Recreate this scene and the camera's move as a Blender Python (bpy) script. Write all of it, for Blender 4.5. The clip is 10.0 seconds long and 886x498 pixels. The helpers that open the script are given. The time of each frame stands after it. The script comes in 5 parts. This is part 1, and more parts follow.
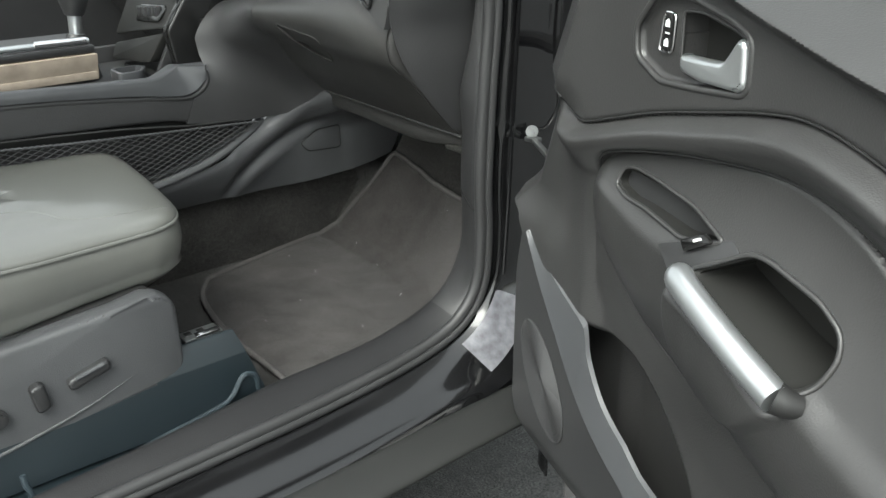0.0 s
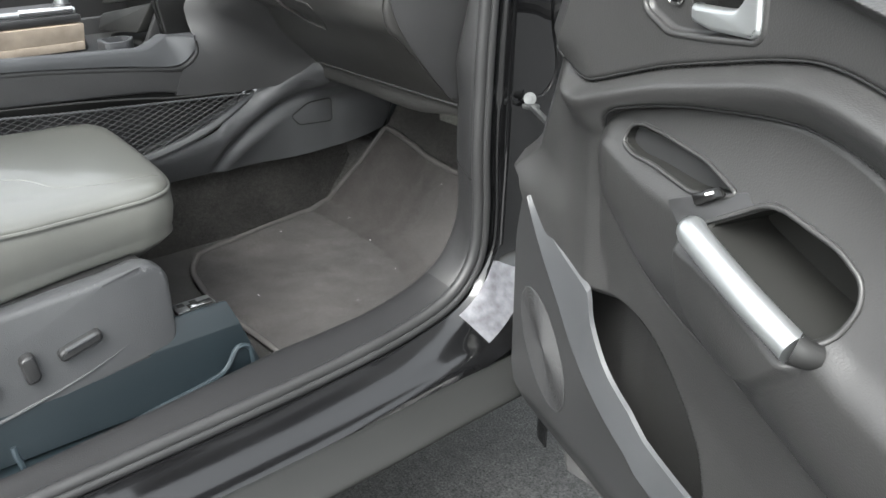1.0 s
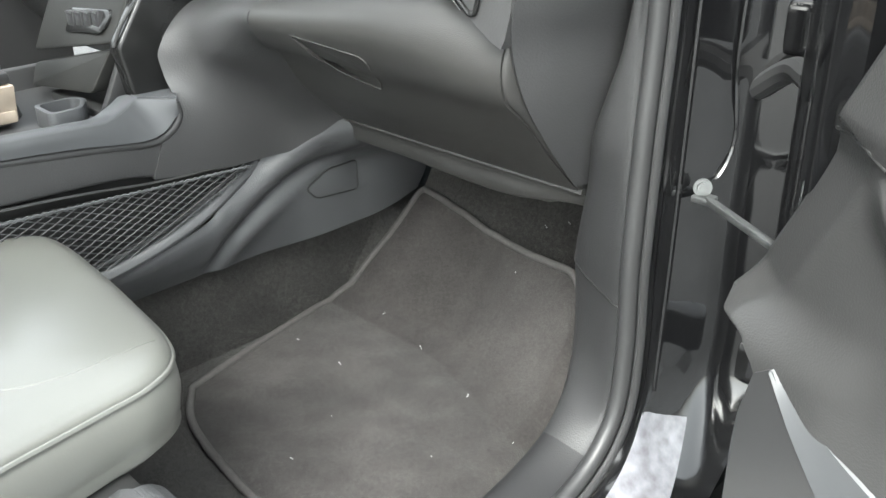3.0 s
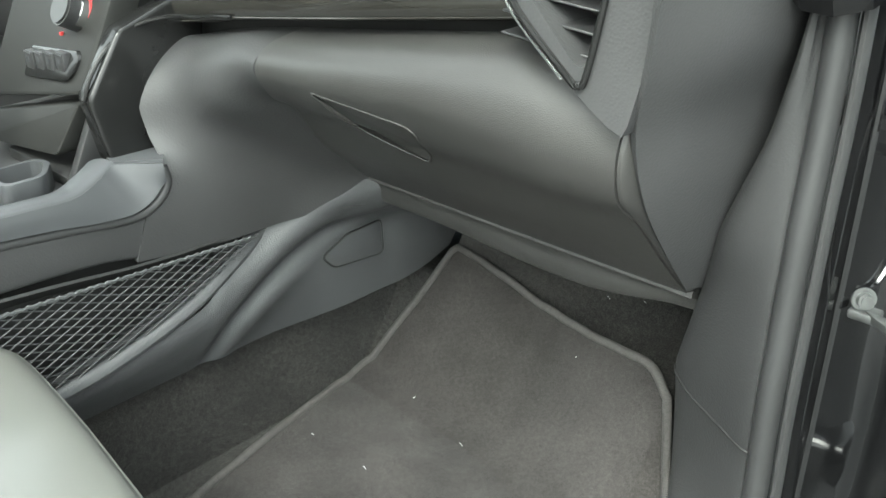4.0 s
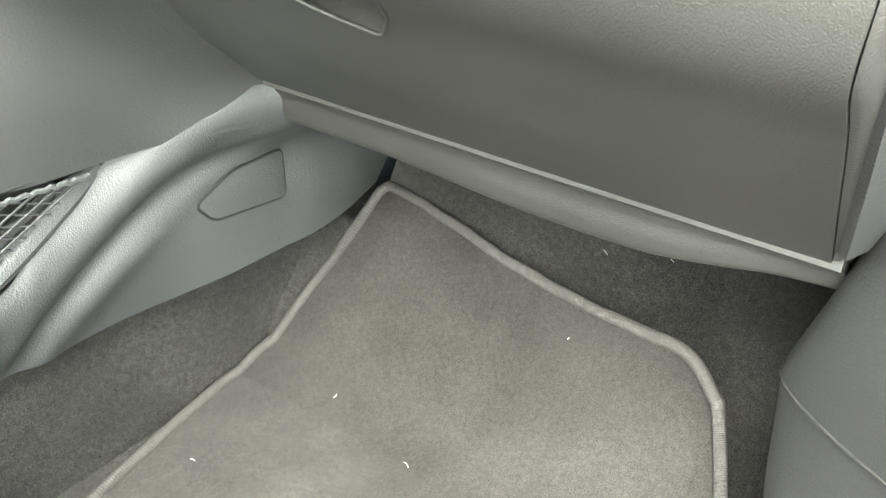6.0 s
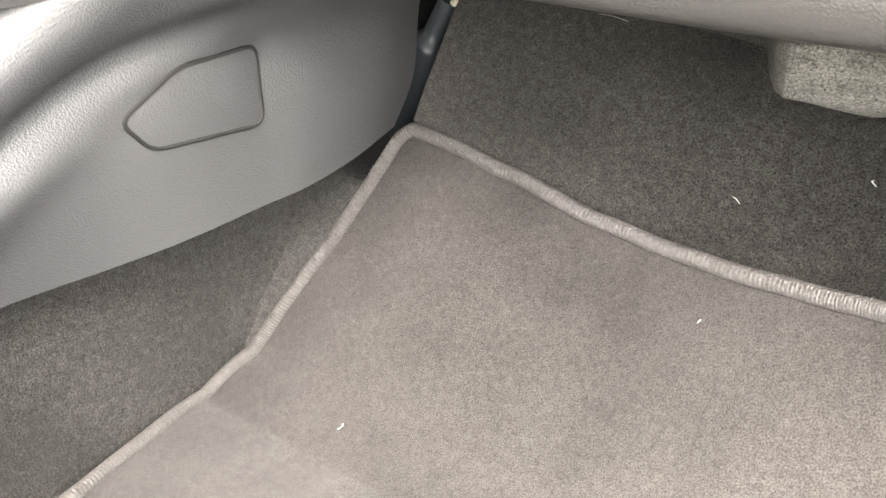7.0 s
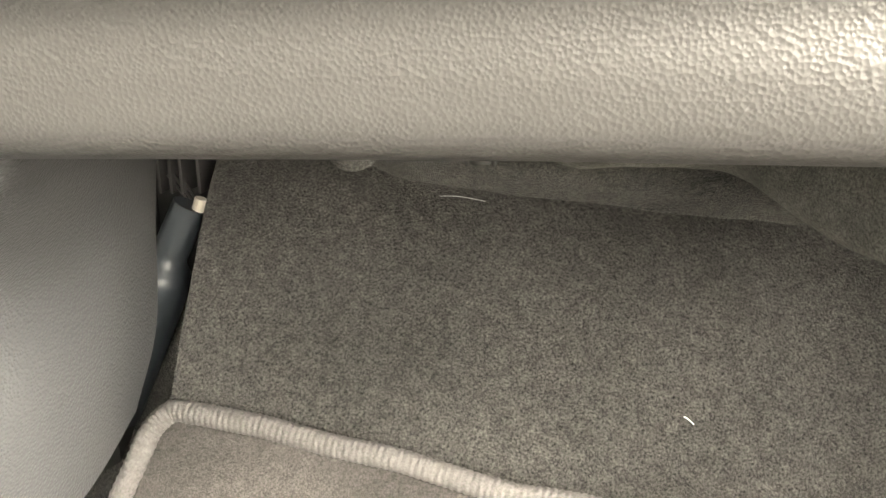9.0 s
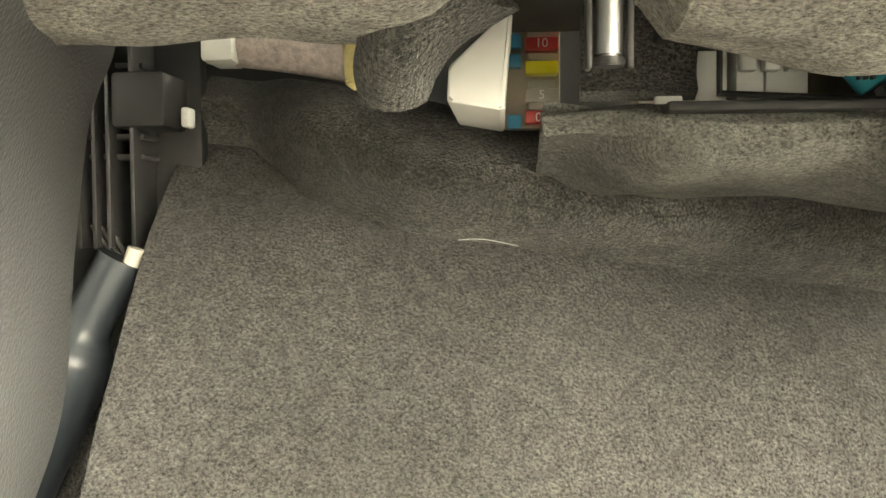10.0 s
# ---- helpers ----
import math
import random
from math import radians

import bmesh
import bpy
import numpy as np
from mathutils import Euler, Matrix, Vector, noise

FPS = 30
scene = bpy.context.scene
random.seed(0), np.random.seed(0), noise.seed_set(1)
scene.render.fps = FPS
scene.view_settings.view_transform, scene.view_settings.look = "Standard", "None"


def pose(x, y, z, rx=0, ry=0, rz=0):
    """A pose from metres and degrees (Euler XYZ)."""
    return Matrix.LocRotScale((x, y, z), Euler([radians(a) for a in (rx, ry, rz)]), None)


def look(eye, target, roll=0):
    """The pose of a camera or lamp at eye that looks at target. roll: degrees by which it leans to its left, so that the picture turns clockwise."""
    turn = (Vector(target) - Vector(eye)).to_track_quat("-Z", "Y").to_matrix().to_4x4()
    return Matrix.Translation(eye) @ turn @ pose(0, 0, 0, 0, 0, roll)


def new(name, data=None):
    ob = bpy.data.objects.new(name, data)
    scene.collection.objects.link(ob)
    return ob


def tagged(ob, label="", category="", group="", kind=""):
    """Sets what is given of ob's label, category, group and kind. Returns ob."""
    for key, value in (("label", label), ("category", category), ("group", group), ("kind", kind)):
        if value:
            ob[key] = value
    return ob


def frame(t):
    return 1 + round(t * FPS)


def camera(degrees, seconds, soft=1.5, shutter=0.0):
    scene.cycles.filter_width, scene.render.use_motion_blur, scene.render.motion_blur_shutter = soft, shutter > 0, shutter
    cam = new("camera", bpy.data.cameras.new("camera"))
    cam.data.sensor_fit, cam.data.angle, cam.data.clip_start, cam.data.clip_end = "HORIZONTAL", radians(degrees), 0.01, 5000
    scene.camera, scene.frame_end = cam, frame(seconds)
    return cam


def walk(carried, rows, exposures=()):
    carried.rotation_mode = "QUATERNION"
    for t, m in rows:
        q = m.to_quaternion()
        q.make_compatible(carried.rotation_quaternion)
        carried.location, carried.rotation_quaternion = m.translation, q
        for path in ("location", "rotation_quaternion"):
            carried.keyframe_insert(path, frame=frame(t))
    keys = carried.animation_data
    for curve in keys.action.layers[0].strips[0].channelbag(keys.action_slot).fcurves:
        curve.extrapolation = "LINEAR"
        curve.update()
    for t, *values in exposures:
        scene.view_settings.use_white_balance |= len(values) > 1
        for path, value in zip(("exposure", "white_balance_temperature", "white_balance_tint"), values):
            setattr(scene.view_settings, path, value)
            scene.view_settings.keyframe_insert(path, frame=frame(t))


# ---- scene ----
cam = camera(52.5, 10.0)
EXPOSURES = [(0.0, 1.83, 6480, 2), (1.0, 2.3, 6430, 6), (1.5, 2.8, 6420, 8), (3.0, 2.9, 6430, 3), (4.5, 3.05, 6450, -5), (5.0, 3.7, 6560, -4), (5.5, 4.03, 6700, -3),
             (6.2, 4.3, 6950, -2), (7.3, 4.95, 7200, 14), (8.0, 5.43, 7250, 14), (9.0, 5.43, 7950, 7), (9.5, 5.65, 8350, 4), (10.0, 6.13, 8700, 2)]
PATH = [
    (0, (1.518, -0.446, 1.107), (0.102, 0.715, 0.302), 0.0),
    (0.5, (1.525, -0.447, 1.094), (0.13, 0.724, 0.267), -0.4),
    (1, (1.502, -0.456, 1.075), (0.117, 0.726, 0.249), 0.2),
    (1.5, (1.381, -0.443, 1.084), (0.025, 0.773, 0.258), 0.2),
    (2, (1.257, -0.435, 1.089), (-0.048, 0.838, 0.265), -0.9),
    (2.5, (1.161, -0.389, 1.083), (-0.084, 0.919, 0.225), -0.7),
    (3, (1.052, -0.308, 1.071), (-0.222, 0.965, 0.201), -1.0),
    (3.2, (1.019, -0.279, 1.065), (-0.279, 0.975, 0.204), -0.9),
    (4.3, (0.801, -0.168, 1.075), (-0.414, 1.134, 0.166), -1.1),
    (4.5, (0.778, -0.159, 1.069), (-0.409, 1.162, 0.148), -0.9),
    (5, (0.724, -0.127, 1.043), (-0.39, 1.236, 0.095), -0.3),
    (5.5, (0.664, -0.073, 0.995), (-0.353, 1.334, 0.003), 0.6),
    (6, (0.633, -0.011, 0.942), (-0.386, 1.371, -0.081), 1.2),
    (6.2, (0.608, 0.014, 0.902), (-0.422, 1.398, -0.11), 1.8),
    (7.3, (0.463, 0.142, 0.748), (-0.565, 1.654, -0.064), -1.9),
    (7.5, (0.432, 0.157, 0.75), (-0.436, 1.786, -0.022), -2.1),
    (8, (0.385, 0.176, 0.743), (-0.211, 1.947, 0.029), -1.8),
    (8.5, (0.352, 0.205, 0.735), (-0.064, 2.047, 0.077), -0.7),
    (9, (0.3235, 0.2385, 0.727), (0.002, 2.137, 0.205), -1.5),
    (9.5, (0.2985, 0.2835, 0.6995), (0.07, 2.231, 0.315), -2.5),
    (10, (0.2755, 0.3125, 0.6615), (0.146, 2.304, 0.568), -0.35),
]
walk(cam, [(t, look(eye, target, roll)) for t, eye, target, roll in PATH], EXPOSURES)

# ---- world and light ----
world = bpy.data.worlds.new("sky")
scene.world = world
world.use_nodes = True
wn = world.node_tree.nodes
wl = world.node_tree.links
sky = wn.new("ShaderNodeTexSky")
sky.sky_type = "NISHITA"
sky.sun_disc = False
sky.sun_elevation = radians(53)
sky.sun_rotation = radians(157)
sky.air_density, sky.dust_density = 1.0, 4.0
cloud = wn.new("ShaderNodeHueSaturation")
cloud.inputs["Saturation"].default_value = 0.18
wl.new(sky.outputs[0], cloud.inputs["Color"])
wl.new(cloud.outputs[0], wn["Background"].inputs["Color"])
wn["Background"].inputs["Strength"].default_value = 0.15
sun = new("sun", bpy.data.lights.new("sun", "SUN"))
sun.data.energy, sun.data.angle, sun.data.color = 0.75, radians(40), (1.0, 0.98, 0.95)
sun.matrix_world = look((1.15, -1.9, 3.5), (0.3, 0.1, 0.6))


# ---- materials ----
def material(name, color, rough=0.5, metal=0.0, grain=0.0, bump=0.3, depth=0.0004, vary=0.12, blotch=9.0,
             coat=0.0, sheen=0.0, speck=0.0, spec=0.5, stretch=(1, 1, 1)):
    """Principled surface with slow blotches, fine grain relief and, where asked, coloured fibre speckle."""
    m = bpy.data.materials.new(name)
    m.use_nodes = True
    nt = m.node_tree
    b = nt.nodes["Principled BSDF"]
    b.inputs["Metallic"].default_value = metal
    b.inputs["Coat Weight"].default_value = coat
    b.inputs["Coat Roughness"].default_value = 0.04 if rough < 0.22 else 0.16
    b.inputs["Sheen Weight"].default_value = sheen
    b.inputs["Specular IOR Level"].default_value = spec
    co = nt.nodes.new("ShaderNodeTexCoord")
    mp = nt.nodes.new("ShaderNodeMapping")
    mp.inputs["Scale"].default_value = stretch
    nt.links.new(co.outputs["Object"], mp.inputs["Vector"])
    slow = nt.nodes.new("ShaderNodeTexNoise")
    slow.inputs["Scale"].default_value = blotch
    slow.inputs["Detail"].default_value = 5
    nt.links.new(mp.outputs[0], slow.inputs["Vector"])
    ramp = nt.nodes.new("ShaderNodeMapRange")
    ramp.inputs["From Min"].default_value, ramp.inputs["From Max"].default_value = 0.3, 0.7
    ramp.inputs["To Min"].default_value, ramp.inputs["To Max"].default_value = 1 - vary, 1 + vary
    nt.links.new(slow.outputs["Fac"], ramp.inputs["Value"])
    value = ramp.outputs[0]
    if speck:
        fine = nt.nodes.new("ShaderNodeTexNoise")
        fine.inputs["Scale"].default_value = grain
        fine.inputs["Detail"].default_value = 3
        fine.inputs["Roughness"].default_value = 0.75
        nt.links.new(mp.outputs[0], fine.inputs["Vector"])
        r2 = nt.nodes.new("ShaderNodeMapRange")
        r2.inputs["From Min"].default_value, r2.inputs["From Max"].default_value = 0.34, 0.66
        r2.clamp = False
        r2.inputs["To Min"].default_value, r2.inputs["To Max"].default_value = 1 - speck, 1 + speck
        nt.links.new(fine.outputs["Fac"], r2.inputs["Value"])
        mul = nt.nodes.new("ShaderNodeMath")
        mul.operation = "MULTIPLY"
        nt.links.new(value, mul.inputs[0])
        nt.links.new(r2.outputs[0], mul.inputs[1])
        tuft = nt.nodes.new("ShaderNodeTexNoise")
        tuft.inputs["Scale"].default_value = grain * 0.2
        tuft.inputs["Detail"].default_value = 3
        nt.links.new(mp.outputs[0], tuft.inputs["Vector"])
        r3 = nt.nodes.new("ShaderNodeMapRange")
        r3.inputs["From Min"].default_value, r3.inputs["From Max"].default_value = 0.3, 0.7
        r3.inputs["To Min"].default_value, r3.inputs["To Max"].default_value = 1 - 0.3 * speck, 1 + 0.3 * speck
        nt.links.new(tuft.outputs["Fac"], r3.inputs["Value"])
        mul2 = nt.nodes.new("ShaderNodeMath")
        mul2.operation = "MULTIPLY"
        nt.links.new(mul.outputs[0], mul2.inputs[0])
        nt.links.new(r3.outputs[0], mul2.inputs[1])
        value = mul2.outputs[0]
    scale = nt.nodes.new("ShaderNodeVectorMath")
    scale.operation = "SCALE"
    scale.inputs[0].default_value = color
    nt.links.new(value, scale.inputs["Scale"])
    nt.links.new(scale.outputs[0], b.inputs["Base Color"])
    rr = nt.nodes.new("ShaderNodeMapRange")
    rr.inputs["To Min"].default_value, rr.inputs["To Max"].default_value = max(rough - 0.07, 0.02), min(rough + 0.07, 1)
    nt.links.new(slow.outputs["Fac"], rr.inputs["Value"])
    nt.links.new(rr.outputs[0], b.inputs["Roughness"])
    if grain:
        if speck:
            height = fine.outputs["Fac"]
        else:
            cell = nt.nodes.new("ShaderNodeTexVoronoi")
            cell.feature = "SMOOTH_F1"
            cell.inputs["Scale"].default_value = grain
            cell.inputs["Smoothness"].default_value = 0.35
            nt.links.new(mp.outputs[0], cell.inputs["Vector"])
            height = cell.outputs["Distance"]
        bp = nt.nodes.new("ShaderNodeBump")
        bp.inputs["Strength"].default_value = bump
        bp.inputs["Distance"].default_value = depth
        nt.links.new(height, bp.inputs["Height"])
        nt.links.new(bp.outputs[0], b.inputs["Normal"])
    return m


PLASTIC = material("grained_plastic", (0.047, 0.0468, 0.048), 0.46, grain=520, bump=0.35, depth=0.0005, vary=0.1)
PLASTIC_GREY = material("grey_plastic", (0.070, 0.0715, 0.0750), 0.42, grain=850, bump=0.5, depth=0.0006, vary=0.1)
DASH = material("dash_skin", (0.043, 0.042, 0.0407), 0.38, grain=1250, bump=0.5, depth=0.00032, vary=0.1, spec=0.52)
SMOOTH = material("smooth_plastic", (0.032, 0.032, 0.033), 0.4, grain=1500, bump=0.1, depth=0.0002)
SILL = material("sill_plastic", (0.018, 0.018, 0.019), 0.5, grain=700, bump=0.3, depth=0.0004, spec=0.22)
DOOR_SKIN = material("door_skin", (0.037, 0.0365, 0.0365), 0.355, grain=620, bump=0.30, depth=0.0005, vary=0.1)
PILLAR = material("pillar_plastic", (0.030, 0.030, 0.031), 0.5, grain=620, bump=0.35, depth=0.0005, vary=0.1, spec=0.35)
TRIM_LIGHT = material("silver_grey_plastic", (0.060, 0.062, 0.066), 0.45, grain=1200, bump=0.1, depth=0.0002)
LEATHER = material("leather", (0.135, 0.136, 0.125), 0.35, grain=420, bump=0.06, depth=0.0003, vary=0.04, spec=1.0, coat=0.5)
CARPET = material("carpet", (0.040, 0.0382, 0.0360), 0.95, grain=950, bump=0.9, depth=0.0024, vary=0.26, speck=0.95, sheen=0.1, spec=0.08, blotch=13)
MAT_PILE = material("mat_pile", (0.036, 0.033, 0.0318), 0.95, grain=1150, bump=0.6, depth=0.0014, vary=0.32, speck=0.6, sheen=0.15, spec=0.08, blotch=11)
BINDING = material("binding_tape", (0.088, 0.084, 0.082), 0.8, grain=900, bump=0.7, depth=0.001, speck=0.25, spec=0.15)
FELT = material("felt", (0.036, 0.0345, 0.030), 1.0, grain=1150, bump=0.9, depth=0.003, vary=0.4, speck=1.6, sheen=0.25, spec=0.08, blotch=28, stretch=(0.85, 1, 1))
# Brightened copies of the felt: light missing under the dash is in the colour.
FELT_BRIGHTENED = material("brightened_felt", (0.26, 0.254, 0.222), 1.0, grain=1100, bump=0.9, depth=0.003, vary=0.35, speck=0.75, sheen=0.2, spec=0.08, blotch=40, stretch=(0.8, 1, 1))
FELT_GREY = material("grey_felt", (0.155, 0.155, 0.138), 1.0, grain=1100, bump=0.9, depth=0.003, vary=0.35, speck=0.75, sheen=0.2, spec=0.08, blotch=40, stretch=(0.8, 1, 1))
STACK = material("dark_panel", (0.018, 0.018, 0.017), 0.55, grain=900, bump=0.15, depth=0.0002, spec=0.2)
FUSE_BODY = material("smoky_fuse_body", (0.42, 0.39, 0.33), 0.3, vary=0.15, blotch=80)
RUBBER = material("rubber", (0.03, 0.03, 0.031), 0.45, grain=1500, bump=0.15, depth=0.0002)
PAINT = material("black_paint", (0.006, 0.006, 0.0065), 0.07, coat=0.6, vary=0.2, spec=0.5)
GLOSS = material("piano_black", (0.012, 0.012, 0.012), 0.18, coat=0.15, vary=0.2, spec=0.35)
TRIM_BROWN = material("dark_trim_strip", (0.035, 0.033, 0.029), 0.2, coat=0.5, vary=0.15)
CLADDING = material("cladding", (0.013, 0.0135, 0.013), 0.55, grain=900, bump=0.3, depth=0.0004)
SILVER = material("satin_silver", (0.55, 0.57, 0.58), 0.3, metal=0.85, grain=1800, bump=0.08, depth=0.0002, vary=0.05)
CHROME = material("chrome", (0.8, 0.8, 0.8), 0.08, metal=1.0, vary=0.04)
STEEL = material("steel", (0.35, 0.36, 0.36), 0.35, metal=0.9, vary=0.2, blotch=60)
DARK_STEEL = material("dull_steel", (0.16, 0.165, 0.165), 0.4, metal=0.8, vary=0.25, blotch=60)
TEAL = material("slate_blue_plastic", (0.010, 0.0155, 0.019), 0.38, grain=900, bump=0.2, depth=0.0003)
TEAL_EDGE = material("slate_blue_edge", (0.024, 0.034, 0.041), 0.38, grain=900, bump=0.2, depth=0.0003)
THREAD = material("thread", (0.42, 0.42, 0.4), 0.8, vary=0.1)
BEIGE = material("beige_card", (0.36, 0.3, 0.24), 0.65, vary=0.2, blotch=30)
WHITE = material("white_plastic", (0.7, 0.7, 0.66), 0.4, vary=0.05)
FOAM = material("pinkish_foam", (0.42, 0.36, 0.33), 0.9, grain=300, bump=0.6, depth=0.002, speck=0.25)
YELLOW_FOAM = material("yellow_foam", (0.55, 0.47, 0.22), 0.9, grain=400, bump=0.4, depth=0.001, speck=0.12)
RED = material("red_fuse", (0.5, 0.05, 0.05), 0.3, vary=0.05)
YELLOW = material("yellow_fuse", (0.75, 0.65, 0.03), 0.3, vary=0.05)
TAN = material("tan_fuse", (0.4, 0.33, 0.24), 0.35, vary=0.08)
BLUE = material("blue_fuse", (0.05, 0.3, 0.5), 0.3, vary=0.05)
TEAL_BRIGHT = material("turquoise_connector", (0.03, 0.42, 0.5), 0.35, vary=0.08)
HOSE = material("blue_grey_hose", (0.016, 0.021, 0.026), 0.46, vary=0.15)
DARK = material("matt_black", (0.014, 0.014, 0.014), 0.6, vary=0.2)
PRINT = material("white_print", (0.75, 0.75, 0.75), 0.5, vary=0.02)
ORANGE = material("orange_print", (0.7, 0.3, 0.05), 0.5, vary=0.02)
ASPHALT = material("asphalt", (0.055, 0.055, 0.055), 0.6, grain=260, bump=1.0, depth=0.004, vary=0.25, speck=0.9, blotch=6)
STONE = material("grit", (0.7, 0.7, 0.67), 0.4, vary=0.3, blotch=40)
NET = material("elastic_net", (0.058, 0.058, 0.061), 0.6, vary=0.15)
# Pale tone of the sky's reflection, put into the colour.
SKY_PATCH = material("painted_reflection", (0.13, 0.13, 0.143), 0.36, coat=0.6, vary=0.35, blotch=75)
ROOFLINING = material("headliner", (0.5, 0.49, 0.47), 0.95, grain=900, bump=0.3, depth=0.001, speck=0.1)


# ---- mesh helpers ----
def empty(name, label, category, m=None, group="", kind=""):
    ob = new(name)
    ob.empty_display_size = 0.05
    if m is not None:
        ob.matrix_world = m
    return tagged(ob, label, category, group, kind)


def part(name, bm, mat, parent=None, label="", sharp=0.6):
    """Links a bmesh as one mesh object under a thing or a part."""
    bmesh.ops.recalc_face_normals(bm, faces=bm.faces)
    for f in bm.faces:
        f.smooth = True
    for e in bm.edges:
        if len(e.link_faces) == 2 and e.calc_face_angle(0) > sharp:
            e.smooth = False
    me = bpy.data.meshes.new(name)
    bm.to_mesh(me)
    bm.free()
    me.materials.append(mat)
    ob = new(name, me)
    ob.parent = parent
    if label:
        ob["label"] = label
    return ob


def spline(points, n):
    """n points along a Catmull-Rom curve through the given ones."""
    p = np.array([tuple(q) for q in points], float)
    if len(p) < 3:
        return list(p[0] + (p[-1] - p[0]) * np.linspace(0, 1, n)[:, None])
    q = np.vstack([2 * p[0] - p[1], p, 2 * p[-1] - p[-2]])
    s = np.linspace(0, len(p) - 1, n)
    k = np.minimum(s.astype(int), len(p) - 2)
    t = (s - k)[:, None]
    a, b, c, d = q[k], q[k + 1], q[k + 2], q[k + 3]
    return list(0.5 * (2 * b + (c - a) * t + (2 * a - 5 * b + 4 * c - d) * t * t + (3 * b - a - 3 * c + d) * t ** 3))


def grid_mesh(g, thick=0.003, closed=False):
    """A sheet of thickness thick over a grid of points (rows of equal length), thickened away from the surface's normal."""
    bm = bmesh.new()
    rows, cols = len(g), len(g[0])
    a = np.array(g, float)
    du = np.gradient(a, axis=1)
    dv = np.gradient(a, axis=0)
    nn = np.cross(du, dv)
    nn /= np.maximum(np.linalg.norm(nn, axis=2, keepdims=True), 1e-9)
    b = a - nn * thick
    va = [[bm.verts.new(p) for p in r] for r in a]
    vb = [[bm.verts.new(p) for p in r] for r in b]
    for i in range(rows - 1):
        for j in range(cols - 1):
            bm.faces.new((va[i][j], va[i][j + 1], va[i + 1][j + 1], va[i + 1][j]))
            bm.faces.new((vb[i][j], vb[i + 1][j], vb[i + 1][j + 1], vb[i][j + 1]))
    rim = [(0, j) for j in range(cols)] + [(i, cols - 1) for i in range(1, rows)]
    rim += [(rows - 1, j) for j in range(cols - 2, -1, -1)] + [(i, 0) for i in range(rows - 2, 0, -1)]
    for k in range(len(rim)):
        (i, j), (m, n) = rim[k], rim[(k + 1) % len(rim)]
        bm.faces.new((va[i][j], vb[i][j], vb[m][n], va[m][n]))
    return bm


def sheet(rows, nu=24, nv=24, thick=0.003):
    """A smooth sheet through a small net of control points."""
    fine = [spline(r, nu) for r in rows]
    cols = [spline([fine[i][j] for i in range(len(fine))], nv) for j in range(nu)]
    return grid_mesh([[cols[j][i] for j in range(nu)] for i in range(nv)], thick)


def tube(points, r, n=10, smooth=0, flat=1.0):
    """A round bar along points, with capped ends."""
    if smooth:
        points = spline(points, smooth)
    p = [Vector(q) for q in points]
    bm = bmesh.new()
    rings = []
    up = Vector((0, 0, 1))
    for i, q in enumerate(p):
        d = (p[min(i + 1, len(p) - 1)] - p[max(i - 1, 0)]).normalized()
        if i == 0:
            up = d.orthogonal().normalized()
        side = d.cross(up)
        if side.length < 1e-6:
            side = d.orthogonal()
        side.normalize()
        up = side.cross(d).normalized()
        rad = r(i / (len(p) - 1)) if callable(r) else r
        rings.append([bm.verts.new(q + rad * (math.cos(a) * side + flat * math.sin(a) * up)) for a in [2 * math.pi * k / n for k in range(n)]])
    for a, b in zip(rings, rings[1:]):
        for k in range(n):
            bm.faces.new((a[k], a[(k + 1) % n], b[(k + 1) % n], b[k]))
    bm.faces.new(rings[0][::-1])
    bm.faces.new(rings[-1])
    return bm


def box(x0, x1, y0, y1, z0, z1, bevel=0.002, seg=2):
    bm = bmesh.new()
    bmesh.ops.create_cube(bm, size=1)
    for v in bm.verts:
        v.co = Vector(((x0 + x1) / 2 + v.co.x * (x1 - x0), (y0 + y1) / 2 + v.co.y * (y1 - y0), (z0 + z1) / 2 + v.co.z * (z1 - z0)))
    if bevel:
        bmesh.ops.bevel(bm, geom=bm.edges, offset=bevel, segments=seg, profile=0.5, affect="EDGES")
    return bm


def prism(poly, axis, a, b, bevel=0.0015, seg=2, skew=None):
    """A polygon of two coordinates, drawn out along an axis ('x', 'y' or 'z') from a to b."""
    bm = bmesh.new()

    def at(p, d):
        q = {"x": (d, p[0], p[1]), "y": (p[0], d, p[1]), "z": (p[0], p[1], d)}[axis]
        return q if skew is None else skew(q)
    lo = [bm.verts.new(at(p, a)) for p in poly]
    hi = [bm.verts.new(at(p, b)) for p in poly]
    n = len(poly)
    bm.faces.new(lo[::-1])
    bm.faces.new(hi)
    for i in range(n):
        bm.faces.new((lo[i], lo[(i + 1) % n], hi[(i + 1) % n], hi[i]))
    bmesh.ops.recalc_face_normals(bm, faces=bm.faces)
    if bevel:
        bmesh.ops.bevel(bm, geom=bm.edges, offset=bevel, segments=seg, profile=0.5, affect="EDGES")
    return bm


def rounded(poly, r=0.01, n=5):
    """The polygon with its corners rounded by arcs of radius about r."""
    out = []
    m = len(poly)
    for i in range(m):
        p, q, s = (np.array(poly[(i + k) % m], float) for k in (-1, 0, 1))
        a, b = p - q, s - q
        k = min(r, 0.45 * np.linalg.norm(a), 0.45 * np.linalg.norm(b))
        a, b = q + a / np.linalg.norm(a) * k, q + b / np.linalg.norm(b) * k
        for j in range(n):
            t = j / (n - 1)
            out.append(tuple((1 - t) ** 2 * a + 2 * t * (1 - t) * q + t * t * b))
    return out


